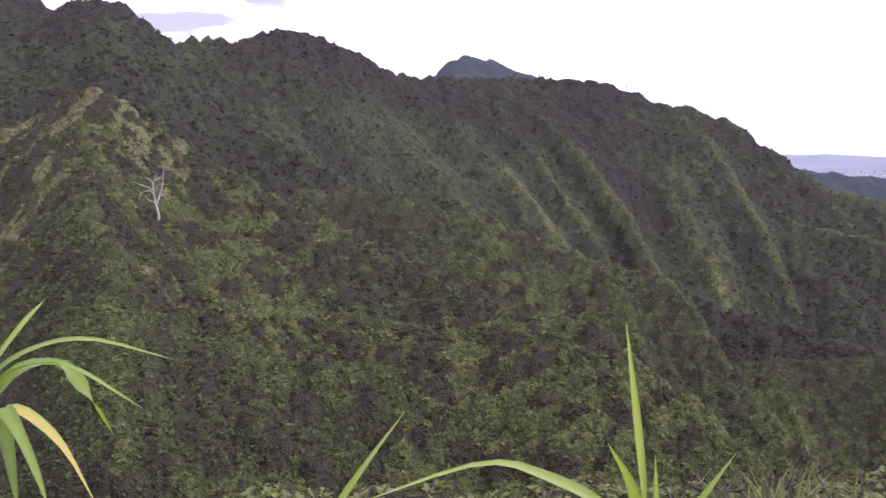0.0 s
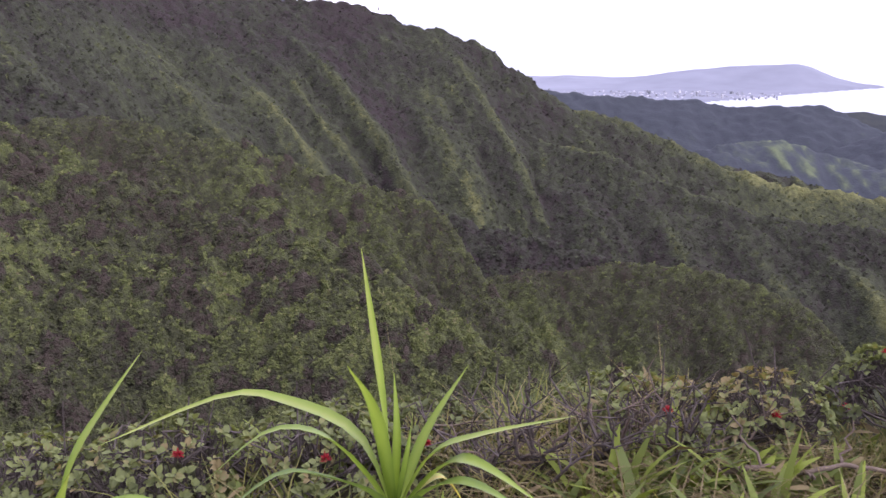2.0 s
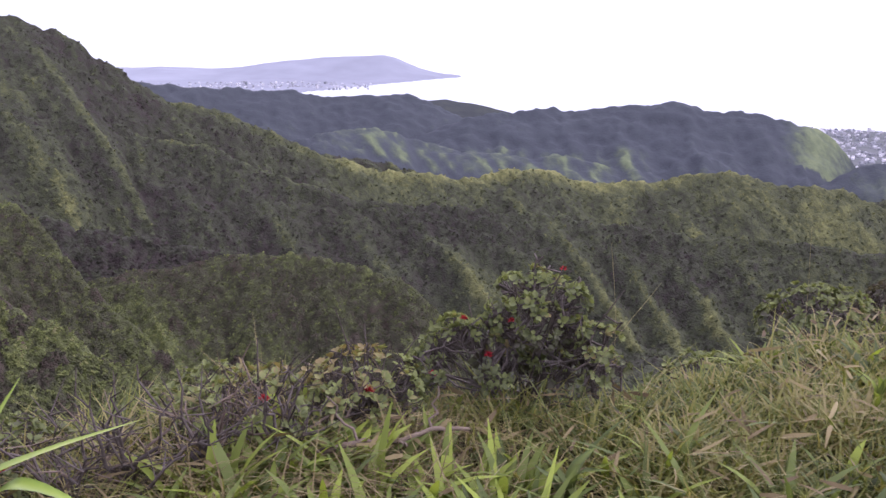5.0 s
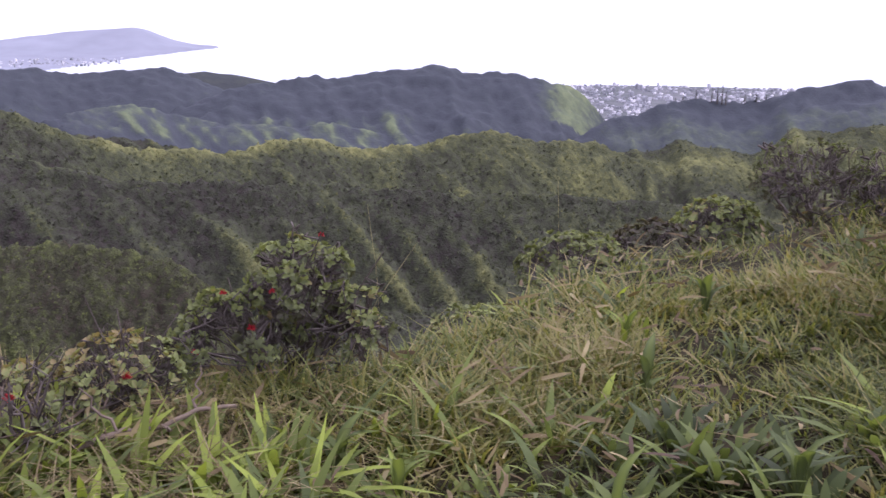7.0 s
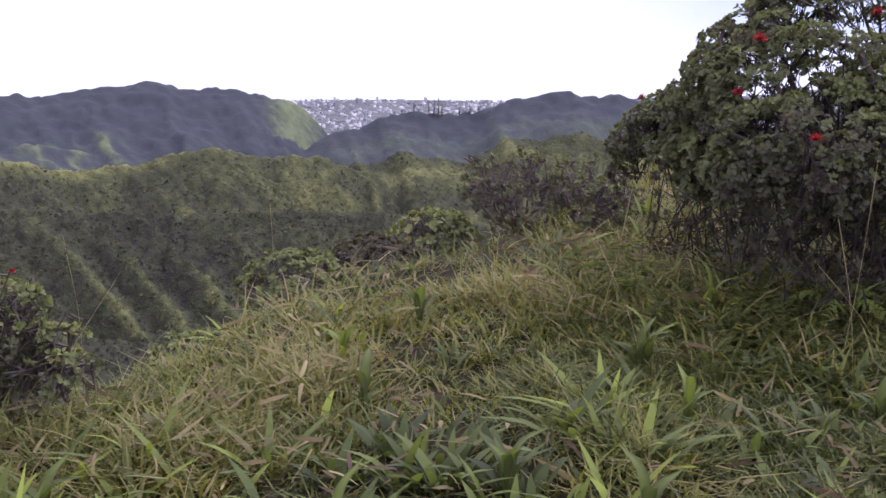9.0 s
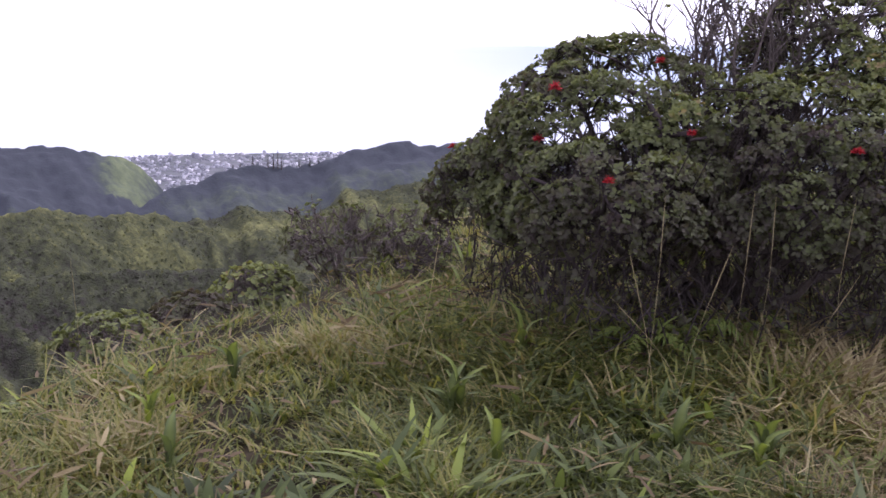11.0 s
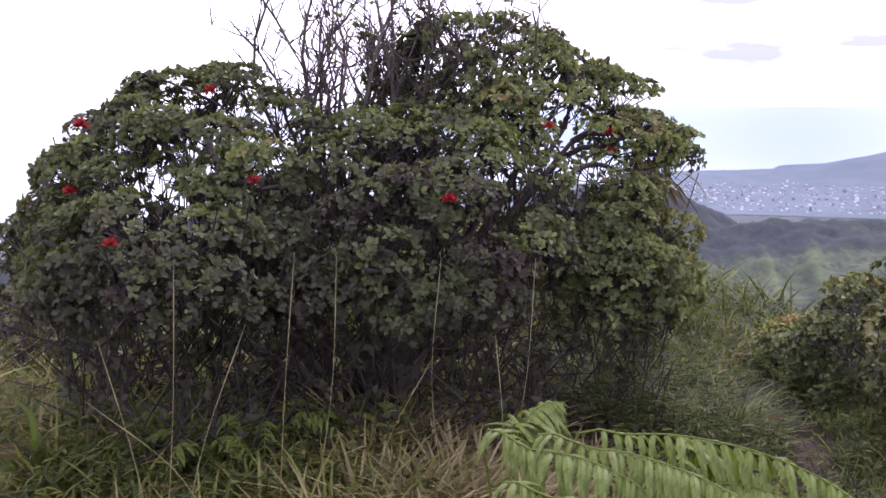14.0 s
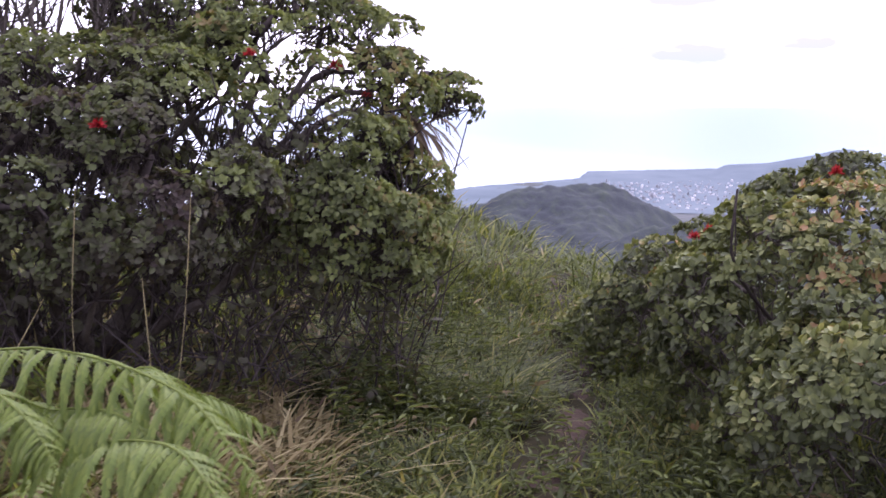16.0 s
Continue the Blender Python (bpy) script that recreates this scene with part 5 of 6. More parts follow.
def blades(name, count, length, width, tint, material, label, lean=0.5, bend=0.5, parts=3, belly=0.0, patch=None, lie=False, spot=None, tufts_of=0, girth=0.06):
    """Grass of one kind, single or in tussocks of so many blades."""
    if tufts_of:
        c = spread(count // tufts_of, spot)
        if patch is not None:
            c = c[g.random(len(c)) < patch(c[:, 0], c[:, 1])]
        high = g.uniform(0.6, 1.25, len(c))
        k = g.integers(0, len(c), int(len(c) * tufts_of))
        off = g.normal(0, girth, (len(k), 3)) * [1, 1, 0]
        p = c[k] + off
        p[:, 2] = height(p[:, 0], p[:, 1])
        high, hue0 = high[k], g.normal(0, 0.1, len(c))[k]
        flat = unit(off + g.normal(0, girth * 0.6, off.shape) * [1, 1, 0])
    else:
        p = spread(count, spot)
        if patch is not None:
            p = p[g.random(len(p)) < patch(p[:, 0], p[:, 1])]
        n = len(p)
        az = g.uniform(0, 2 * np.pi, n) + fbm(p[:, 0] * 0.7 + 5, p[:, 1] * 0.7, 2)
        flat, high, hue0 = np.stack([np.cos(az), np.sin(az), np.zeros(n)], 1), np.ones(n), np.zeros(n)
    bump = fbm(p[:, 0] * 2.3 + 7, p[:, 1] * 2.3 - 3, 2)              # the turf stands in mounds with hollows between
    keep = g.random(len(p)) < np.clip((from_trail(p[:, 0], p[:, 1]) - 0.11) / 0.15, 0.08, 1) * np.clip(1 + 0.4 * bump, 0.72, 1)
    bump = bump[keep]
    p, flat, high, hue0 = p[keep], flat[keep], high[keep], hue0[keep]
    n = len(p)
    tall = high * np.clip(1 + 0.22 * fbm(p[:, 0] * 1.3, p[:, 1] * 1.3, 2) + 0.38 * bump, 0.7, 1.65) * (1 + 0.25 * (np.hypot(p[:, 0] - 8, p[:, 1] + 6.3) < 2.6))
    L = length * g.uniform(0.5, 1.3, n) * tall
    if lie:
        way = unit(flat + [0, 0, 1] * g.uniform(0.0, 0.6, (n, 1)))
        p[:, 2] += g.uniform(0.01, 0.16, n)
        b = np.tile([0, 0, -0.2], (n, 1)) + g.normal(0, 0.12, (n, 3))
    else:
        way = unit(flat * g.uniform(0.1, lean * 2, (n, 1)) + [0, 0, 1])
        b = flat * g.uniform(0.1, bend * 2, (n, 1)) - np.array([0, 0, 1]) * g.uniform(0.1, 0.5, (n, 1))
    head = np.degrees(np.arctan2(p[:, 0], p[:, 1]))
    # tint darkens with heading: partly shade put into the grass colour
    hue = tint + hue0 + 0.07 * bump + 0.14 * fbm(p[:, 0] * 0.9 + 9, p[:, 1] * 0.9, 2) + g.normal(0, 0.12, n) + 0.07 * np.clip((90 - head) / 14, -0.5, 1) - 0.05 * np.clip((head - 126) / 8, 0, 1)
    s = Soup()
    add_blades(s, p - [0, 0, 0.01], way, b, L, width * g.uniform(0.7, 1.4, n), hue, parts, 0.08, belly)
    return tagged(new(name, s.mesh(name, material)), label, "grass", kind="stuff")


def dry_zone(x, y):
    return np.clip(0.45 + 0.75 * np.exp(-((x - 4.3) ** 2 + (y + 3.6) ** 2) / 0.8) + 0.5 * fbm(x * 0.8 + 3, y * 0.8, 2), 0.04, 1) * np.where(from_trail(x, y) < 0.9, 0.3, 1)


def at_brow(x, y):
    head = np.degrees(np.arctan2(x, y))
    return np.exp(-((brow_gap(x, y) - 0.25) / 0.4) ** 2) * np.clip((102 - head) / 10, 0, 1) + 0.05


def cane_zone(x, y):
    head, r = np.degrees(np.arctan2(x, y)), np.hypot(x, y)
    return np.clip(0.05 + 0.3 * fbm(x * 1.1 + 30, y * 1.1, 2) + 0.8 * np.exp(-((head - 90) / 20) ** 2 - ((r - 2.9) / 0.6) ** 2), 0.02, 1) * np.clip((y + 4.6) / 0.8, 0.05, 1)


blades("grass", 62000, 0.155, 0.012, 0.66, M_GRASS, "knee-high yellow-green grass in tussocks on the ridge top", 0.42, 0.36, 2, 0.0, None, False, None, 22, 0.07)
blades("low_grass", 28000, 0.1, 0.006, 0.4, M_GRASS, "short green grass between the tussocks", 0.7, 0.5, 2)
blades("brow_grass", 110000, 0.24, 0.008, 0.72, M_GRASS, "bright fresh grass along the brow of the slope", 0.4, 0.5, 3, 0.1, at_brow, False, None, 26, 0.07)
blades("cane_leaves", 42000, 0.2, 0.028, 0.6, M_CANE, "broad lance-shaped green leaves standing in the grass", 0.45, 0.35, 4, 0.85, cane_zone, False, None, 6, 0.045)
blades("broad_grass", 8500, 0.15, 0.017, 0.5, M_GRASS, "broad green grass leaves arching over the turf", 0.6, 0.5, 4, 0.7)
blades("dry_grass", 9000, 0.22, 0.0042, 0.66, M_STRAW, "long dead straw-coloured stems tangled in the turf", 0.9, 0.6, 3, 0.0, dry_zone, True)
blades("dead_leaves", 20000, 0.15, 0.016, 0.42, M_STRAW, "withered tan blades in the turf", 0.9, 0.6, 3, 0.6, dry_zone, True)


blades("tall_grass", 9000, 0.22, 0.014, 0.5, M_GRASS, "tall yellow-green grass on the bank beside the path", 0.35, 0.5, 3, 0.2, None, False, (8.4, -6.3, 2.6), 20, 0.08)
blades("tall_grass", 9000, 0.14, 0.008, 0.45, M_GRASS, "tall green grass beside the path", 0.35, 0.5, 3, 0.2, None, False, (4.6, -5.4, 1.6), 20, 0.08)


blades("tall_grass", 3400, 0.2, 0.012, 0.7, M_GRASS, "fresh green grass tussocks before the large shrub", 0.5, 0.5, 3, 0.5, None, False, (4.9, -2.1, 0.75), 9, 0.06)
blades("tall_grass", 3400, 0.22, 0.012, 0.85, M_GRASS, "green grass at the foot of the large shrub", 0.5, 0.5, 3, 0.5, None, False, (4.15, -3.05, 0.7), 9, 0.06)
blades("tall_grass", 3500, 0.34, 0.03, 0.55, M_GRASS, "rough green grass on the saddle of the ridge", 0.5, 0.5, 3, 0.5, None, False, (12.5, -7.4, 4.0), 12, 0.12)
blades("tall_grass", 1800, 0.34, 0.03, 0.55, M_GRASS, "rough green grass on the far shoulder of the ridge", 0.5, 0.5, 3, 0.5, None, False, (11.0, -10.4, 2.8), 12, 0.12)
for spot in ((4.8, -0.6, 0.9), (5.3, -1.4, 0.8), (4.2, 0.35, 0.7)):
    blades("grass", 3600, 0.15, 0.013, 0.74, M_GRASS, "fine yellow-green grass tufts on the brow", 0.4, 0.35, 2, 0.0, None, False, spot, 16, 0.06)
for spot in ((4.6, -1.9, 0.7), (4.0, -1.5, 0.7), (3.9, -2.6, 0.6)):
    blades("grass", 3000, 0.16, 0.012, 0.56, M_GRASS, "green grass tufts before the large shrub", 0.5, 0.5, 2, 0.2, None, False, spot, 14, 0.06)
blades("cane_leaves", 150, 0.25, 0.036, 0.5, M_CANE, "clump of broad upright green cane leaves", 0.35, 0.3, 5, 0.9, None, False, (3.5, -0.5, 0.42), 6, 0.05)
blades("cane_leaves", 84, 0.22, 0.034, 0.55, M_CANE, "clump of broad green cane leaves", 0.4, 0.35, 5, 0.9, None, False, (3.75, -1.35, 0.4), 6, 0.05)
# grass and weeds at the shrub's foot, tints lightened to offset its shade
for spot in ((4.75, -2.35, 0.5), (4.7, -2.85, 0.4)):
    blades("tall_grass", 1300, 0.3, 0.014, 0.86, M_GRASS, "long fresh grass at the foot of the large shrub, tinted light against its shade", 0.4, 0.45, 3, 0.5, None, False, spot, 9, 0.06)
for x, y, r in ((4.3, -2.35, 0.35), (4.35, -2.95, 0.3), (4.3, -3.3, 0.3)):
    blades("tall_grass", 420, 0.34, 0.015, 0.84, M_GRASS, "tall fresh grass before the large shrub, tinted light against its shade", 0.3, 0.4, 4, 0.5, None, False, (x, y, r), 9, 0.05)
blades("dry_grass", 1300, 0.34, 0.017, 0.85, M_STRAW, "upright tan dry grass before the large shrub", 0.35, 0.4, 4, 0.3, None, False, (4.35, -3.8, 0.42), 20, 0.07)
weeds("foot_weeds", [(4.7, -2.5, 0.35, 0.3, 0.8), (4.75, -3.2, 0.3, 0.3, 0.85), (4.85, -3.9, 0.35, 0.3, 0.75), (5.2, -2.0, 0.4, 0.3, 0.75), (4.4, -2.9, 0.3, 0.25, 0.8)], "fresh leafy weeds at the foot of the large shrub, tinted light against its shade", g, 30)
blades("dry_grass", 1900, 0.28, 0.006, 0.5, M_STRAW, "bleached dry grass among the dead twigs", 0.9, 0.8, 3, 0.2, None, False, (3.0, 1.6, 0.65), 20, 0.1)
blades("cane_leaves", 780, 0.24, 0.034, 0.76, M_CANE, "fresh lance-shaped leaves beside the fallen branch", 0.4, 0.35, 4, 0.85, None, False, (2.85, 1.45, 0.65), 6, 0.05)
blades("dry_grass", 2200, 0.28, 0.018, 0.8, M_STRAW, "pale tan dry grass lodged at the foot of the large shrub", 0.45, 0.5, 4, 0.3, None, False, (4.5, -3.45, 0.5), 30, 0.09)
blades("dry_grass", 2400, 0.28, 0.02, 0.8, M_STRAW, "pale dry grass before the large shrub", 0.45, 0.5, 4, 0.3, None, False, (4.7, -3.9, 0.6), 30, 0.09)
blades("dry_grass", 2000, 0.22, 0.01, 0.55, M_STRAW, "golden dry grass bent over beside the large shrub", 0.9, 0.9, 3, 0.3, None, False, (3.4, -3.0, 0.5), 30, 0.08)
for x, y, r in ((4.55, -2.3, 0.5), (4.75, -2.8, 0.4), (4.2, -2.75, 0.45)):
    blades("cane_leaves", 420, 0.25, 0.032, 0.64, M_CANE, "bright lance-shaped leaves at the foot of the large shrub", 0.45, 0.5, 4, 0.85, None, False, (x, y, r), 6, 0.05)
blades("cane_leaves", 420, 0.22, 0.03, 0.5, M_CANE, "fresh lance-shaped leaves before the large shrub", 0.5, 0.4, 4, 0.85, None, False, (3.2, -2.35, 0.75), 6, 0.05)
blades("grass", 6000, 0.17, 0.01, 0.5, M_GRASS, "fresh green grass where the path begins", 0.45, 0.5, 3, 0.2, None, False, (3.1, -2.4, 0.8), 22, 0.08)
blades("tall_grass", 7000, 0.2, 0.01, 0.55, M_GRASS, "yellow-green grass hanging over the bank by the path", 0.5, 0.7, 3, 0.7, None, False, (5.4, -5.45, 0.65), 16, 0.1)


def sprout(seed, n, length, width, tint, foot=(0, 0, 0)):
    """A leafy shoot: lance-shaped leaves from one stem."""
    q = np.random.default_rng(seed)
    ob = thing("leafy_sprout", foot, "broad-leaved green shoot growing in the grass", "plant", "leafy shoots in the turf")
    for k in range(n):
        a = k * 2.4 + q.uniform(-0.4, 0.4)
        up = q.uniform(0.7, 1.7)
        d = np.array((math.cos(a), math.sin(a), 0))
        L = length * q.uniform(0.7, 1.2)
        b = np.array((0, 0, 0.02 * k))
        s = soup(M_CANE)
        strap(s, [b, b + d * L * 0.14 + [0, 0, L * 0.42 * up], b + d * L * 0.55 + [0, 0, L * 0.58 * up]], width * q.uniform(0.8, 1.2), tint + q.normal(0, 0.08), 8, 0.25, 0.25, toward=-d + np.array((0, 0, 1.0)))
        part("leaf", s, ob)
    return ob


kinds = [sprout(41, 6, 0.24, 0.045, 0.7, (2.9, -0.15, ground_z(2.9, -0.15))), sprout(42, 5, 0.24, 0.05, 0.58, (3.3, -0.75, ground_z(3.3, -0.75))), sprout(43, 7, 0.2, 0.036, 0.85, (3.1, 0.55, ground_z(3.1, 0.55))), sprout(44, 5, 0.22, 0.05, 0.5, (3.0, -1.15, ground_z(3.0, -1.15)))]
spots = lawn(150, g, 2.6, 6.5, 66, 140, -0.5)
for n, (x, y, z) in enumerate(spots):
    if from_trail(x, y) > 0.35 and n < 18:
        copy_thing(kinds[n % 4], pose(x, y, z - 0.01, g.uniform(-8, 8), g.uniform(-8, 8), g.uniform(0, 360)))

# the turf behind the lookout
a, r = g.uniform(radians(155), radians(395), 15000), 0.7 + 5.8 * np.sqrt(g.random(15000))
a = np.concatenate([a, g.uniform(radians(30), radians(155), 2500)])
r = np.concatenate([r, g.uniform(0.6, 1.9, 2500)])
p = np.stack([r * np.sin(a), r * np.cos(a), np.zeros(len(a))], 1)
p[:, 2] = height(p[:, 0], p[:, 1])
n = len(p)
flat = unit(g.normal(0, 1, (n, 3)) * [1, 1, 0])
s = Soup()
add_blades(s, p, unit(flat * g.uniform(0.1, 1, (n, 1)) + [0, 0, 1]), flat * 0.4 - [0, 0, 0.3], g.uniform(0.07, 0.2, n), g.uniform(0.008, 0.02, n), 0.42 + 0.15 * fbm(p[:, 0], p[:, 1], 2) + g.normal(0, 0.1, n), 2)
tagged(new("low_grass", s.mesh("low_grass", M_GRASS)), "short trodden grass on the lookout", "grass", kind="stuff")

# tall dry stalks before the dark shrub
STALKS = [((4.78, -3.00, 0.0), (4.76, -3.09, 0.86)), ((4.82, -3.79, 0.0), (4.83, -3.77, 0.79)), ((4.81, -4.05, 0.0), (4.73, -4.19, 0.77)), ((4.94, -3.19, 0), (4.90, -3.31, 0.81)), ((4.87, -2.55, 0), (4.86, -2.62, 0.84)), ((4.56, -2.55, 0), (4.51, -2.83, 0.63)),
          ((4.58, -2.48, 0), (4.59, -2.30, 0.60)), ((4.72, -4.01, 0), (4.73, -3.99, 0.44)), ((4.6, -3.3, 0), (4.55, -3.62, 0.42)), ((4.66, -2.75, 0), (4.68, -2.25, 0.35)), ((4.9, -1.5, 0), (4.95, -1.2, 0.45)), ((5.3, -1.3, 0), (5.5, -1.55, 0.55)),
          ((4.2, 0.9, 0), (4.28, 0.95, 0.62)), ((5.6, 0.2, 0), (5.62, 0.22, 0.5)), ((3.9, 1.0, 0), (4.15, 0.7, 0.5)), ((2.2, 2.6, 0), (2.24, 2.6, 0.55))]
for (x0, y0, _), b in STALKS:
    if x0 > 4.4 and y0 < -1:
        x0, y0 = 0.8 + 0.88 * (x0 - 0.8), -2.0 + 0.88 * (y0 + 2.0)
        b = (0.8 + 0.88 * (b[0] - 0.8), -2.0 + 0.88 * (b[1] + 2.0), 1.49 + 0.88 * (b[2] - 1.49))
    z0 = ground_z(x0, y0)
    ob = thing("grass_stalk", (x0, y0, z0), "tall thin dry grass stalk", "grass stalk", "tall dry stalks")
    a, e = np.zeros(3), np.array(b) - (x0, y0, z0)
    line = bezier([a, e * 0.5 + g.normal(0, 0.04, 3) * [1, 1, 0.3], e], 10)
    s = soup(M_STRAW)
    thick = 1.0 if y0 < -1 else 0.45
    add_tube(s, line, thick * np.linspace(0.0017, 0.0009, 10), 4, 0.95)
    part("stem", s, ob)
    s = soup(M_STRAW)
    add_tube(s, line[6:], thick * np.array((0.0011, 0.0022, 0.0019, 0.0007)), 5, 0.9)
    part("seed_head", s, ob)

# trail of bare earth
tp = bezier(np.c_[TRAIL, np.zeros(len(TRAIL))], 60)[:, :2]
tt = unit(np.gradient(tp, axis=0))
across = np.stack([-tt[:, 1], tt[:, 0]], 1)
rows = []
for k, off in enumerate(np.linspace(-1, 1, 7)):
    xy = tp + across * off * (0.12 + 0.06 * vnoise(np.arange(60) * 0.4, np.full(60, 2.0 * k)))[:, None]
    rows.append(np.c_[xy, height(xy[:, 0], xy[:, 1]) + 0.02 * (1 - off * off) ** 0.5 - 0.02 + 0.025 * fbm(xy[:, 0] * 7, xy[:, 1] * 7, 3)])
trail = new("trail", grid_mesh("trail", np.stack(rows, 1).reshape(-1, 3), quads(60, 7)[:, ::-1], M_DIRT))
tagged(trail, "narrow footpath of dark bare earth", "path", kind="structure")

# ---- fern ----
def pinna_mesh(name, material, n=11):
    """One lance-shaped leaflet along +x: a toothed blade, arched and folded down along its midrib."""
    s = Soup()
    half = lambda u: 0.012 + 0.12 * math.sin(math.pi * min(1, 0.3 + 0.7 * u)) ** 0.8
    sink = lambda q: 0.12 * q - 0.62 * q * q
    for k in range(n):
        x0, x1 = k / n, (k + 1) / n
        for sg in (-1, 1):
            a, b = half(x0) * 0.7, half(x1)
            v = [(x0, 0, sink(x0)), (x1, 0, sink(x1)), (x1 + 0.035, sg * b, sink(x1) - 0.5 * b), (x0 + 0.04, sg * a, sink(x0) - 0.4 * a)]
            s.add(v if sg > 0 else v[::-1], [(0, 1, 2, 3)], [0.62, 0.62, 0.42, 0.36])
    return s.mesh(name, material, False)


PINNA, DRY_PINNA = pinna_mesh("leaflet", M_FERN), pinna_mesh("dry_leaflet", M_STRAW)


def fern(name, foot, fronds, label, leaflet, pairs=19, dry=False, group="", droop=0.18, start=0.14, wide=1.4):
    ob = thing(name, foot, label, "fern", group)
    for pts, size in fronds:
        line = bezier(np.array(pts) - np.array(foot), 24)
        s = soup(M_STRAW if dry else M_FERN)
        add_tube(s, line, np.linspace(0.0032, 0.001, 24), 5, 0.7)
        frond = part("frond", s, ob)
        tang = unit(np.gradient(line, axis=0))
        for k in range(pairs):
            u = start + (1 - start) * k / pairs
            i = min(int(u * 23), 22)
            f = u * 23 - i
            c, t = line[i] * (1 - f) + line[i + 1] * f, tang[i]
            side = unit(np.cross(t, (0, 0, 1.0)))
            v = (u - start) / (1 - start)
            L = g.uniform(0.85, 1.1) * size * (math.sin(math.pi * (0.17 + 0.83 * v) ** 0.9) * 0.9 + 0.12)
            for sg in (-1, 1):
                x = unit(side * sg + t * 0.42 + np.array((0, 0, -droop)) + g.normal(0, 0.15, 3))
                zz = unit(np.array((0, 0, 1.0)) - x * x[2] + side * sg * 0.12)
                y = np.cross(zz, x)
                q = new("leaflet", leaflet)
                q.parent = frond
                q.matrix_basis = Matrix.Translation(c) @ Matrix((x, y, zz)).transposed().to_4x4() @ Matrix.Diagonal((L, L * wide * g.uniform(0.9, 1.1), L, 1))
    return ob


b = (2.71, -3.21, ground_z(2.71, -3.21))
FRONDS = [
    ([b, (2.67, -3.16, 0.65), (2.55, -3.27, 0.75), (2.39, -3.40, 0.76), (2.26, -3.51, 0.72), (2.15, -3.55, 0.67), (2.08, -3.58, 0.62)], 0.115),
    ([b, (2.64, -3.05, 0.68), (2.48, -3.13, 0.76), (2.35, -3.23, 0.75), (2.22, -3.29, 0.72), (2.16, -3.32, 0.66)], 0.11),
    ([b, (2.43, -3.30, 0.57), (2.30, -3.37, 0.65), (2.17, -3.46, 0.68), (2.07, -3.50, 0.65), (2.01, -3.53, 0.57)], 0.12),
    ([b, (2.51, -2.92, 0.65), (2.40, -2.98, 0.71), (2.31, -3.04, 0.71), (2.26, -3.07, 0.65), (2.23, -3.09, 0.56)], 0.12),
    ([b, (2.33, -3.28, 0.50), (2.20, -3.35, 0.58), (2.07, -3.43, 0.61), (1.99, -3.49, 0.58), (1.93, -3.53, 0.51)], 0.12),
    ([b, (2.66, -2.96, 0.70), (2.55, -3.02, 0.75), (2.43, -3.10, 0.75), (2.34, -3.17, 0.70), (2.31, -3.19, 0.62)], 0.115),
    ([b, (2.79, -3.10, 0.63), (2.80, -3.13, 0.72), (2.80, -3.18, 0.76), (2.79, -3.23, 0.76)], 0.10),
    ([b, (2.31, -2.88, 0.61), (2.22, -2.97, 0.64), (2.14, -3.06, 0.63), (2.11, -3.12, 0.54)], 0.12),
    ([b, (2.53, -3.25, 0.59), (2.40, -3.34, 0.68), (2.27, -3.43, 0.69), (2.20, -3.47, 0.62)], 0.12),
    ([b, (2.69, -3.45, 0.60), (2.68, -3.61, 0.60), (2.65, -3.76, 0.51)], 0.11),
    ([b, (2.48, -3.12, 0.20), (2.28, -3.00, 0.24), (2.10, -2.92, 0.06)], 0.10),
    ([b, (2.42, -3.26, 0.22), (2.20, -3.26, 0.26), (2.00, -3.28, 0.06)], 0.10),
    ([b, (2.92, -3.28, 0.30), (3.10, -3.38, 0.34), (3.28, -3.44, 0.16)], 0.10),
    ([b, (2.39, -3.05, 0.60), (2.27, -3.14, 0.64), (2.18, -3.22, 0.61), (2.13, -3.24, 0.53)], 0.12),
]
fern("fern", b, FRONDS, "large bright green fern with arching ribbed fronds", PINNA, 31, droop=0.26, start=0.27, wide=0.74)
b = (2.8, -3.08, ground_z(2.8, -3.08))
WITHERED = [
    ([b, (2.72, -2.98, 0.22), (2.62, -2.82, 0.27), (2.52, -2.64, 0.12)], 0.10),
    ([b, (2.84, -2.98, 0.26), (2.94, -2.82, 0.3), (3.04, -2.64, 0.16)], 0.10),
    ([b, (2.78, -2.95, 0.3), (2.78, -2.8, 0.33), (2.8, -2.66, 0.24)], 0.10),
]
fern("fern", b, WITHERED, "withered brown fern fronds beside the green one", DRY_PINNA, 24, True, droop=0.26, start=0.2, wide=0.74)

for x, y, turn, big in ((4.98, -3.0, 20, 0.34), (4.85, -2.7, 140, 0.3), (5.05, -3.4, 250, 0.3)):
    z = ground_z(x, y)
    fr = []
    for k in range(5):
        a = radians(turn + 72 * k)
        d = np.array((math.cos(a), math.sin(a), 0)) * big
        o = np.array((x, y, z))
        fr.append(([o, o + d * 0.35 + [0, 0, big * 0.75], o + d * 0.75 + [0, 0, big * 0.72], o + d * 1.15 + [0, 0, big * 0.3]], 0.075))
    fern("fern", (x, y, z), fr, "small green fern at the foot of the dark shrub", PINNA, 14, group="small ferns")
# ---- dead wood ----
M_DRIFT = solid("weathered_wood", [(0.3, (0.085, 0.062, 0.046)), (0.7, (0.19, 0.15, 0.115))], 50, 5, 0.9, 0.5, 0.003)
g = np.random.default_rng(51)
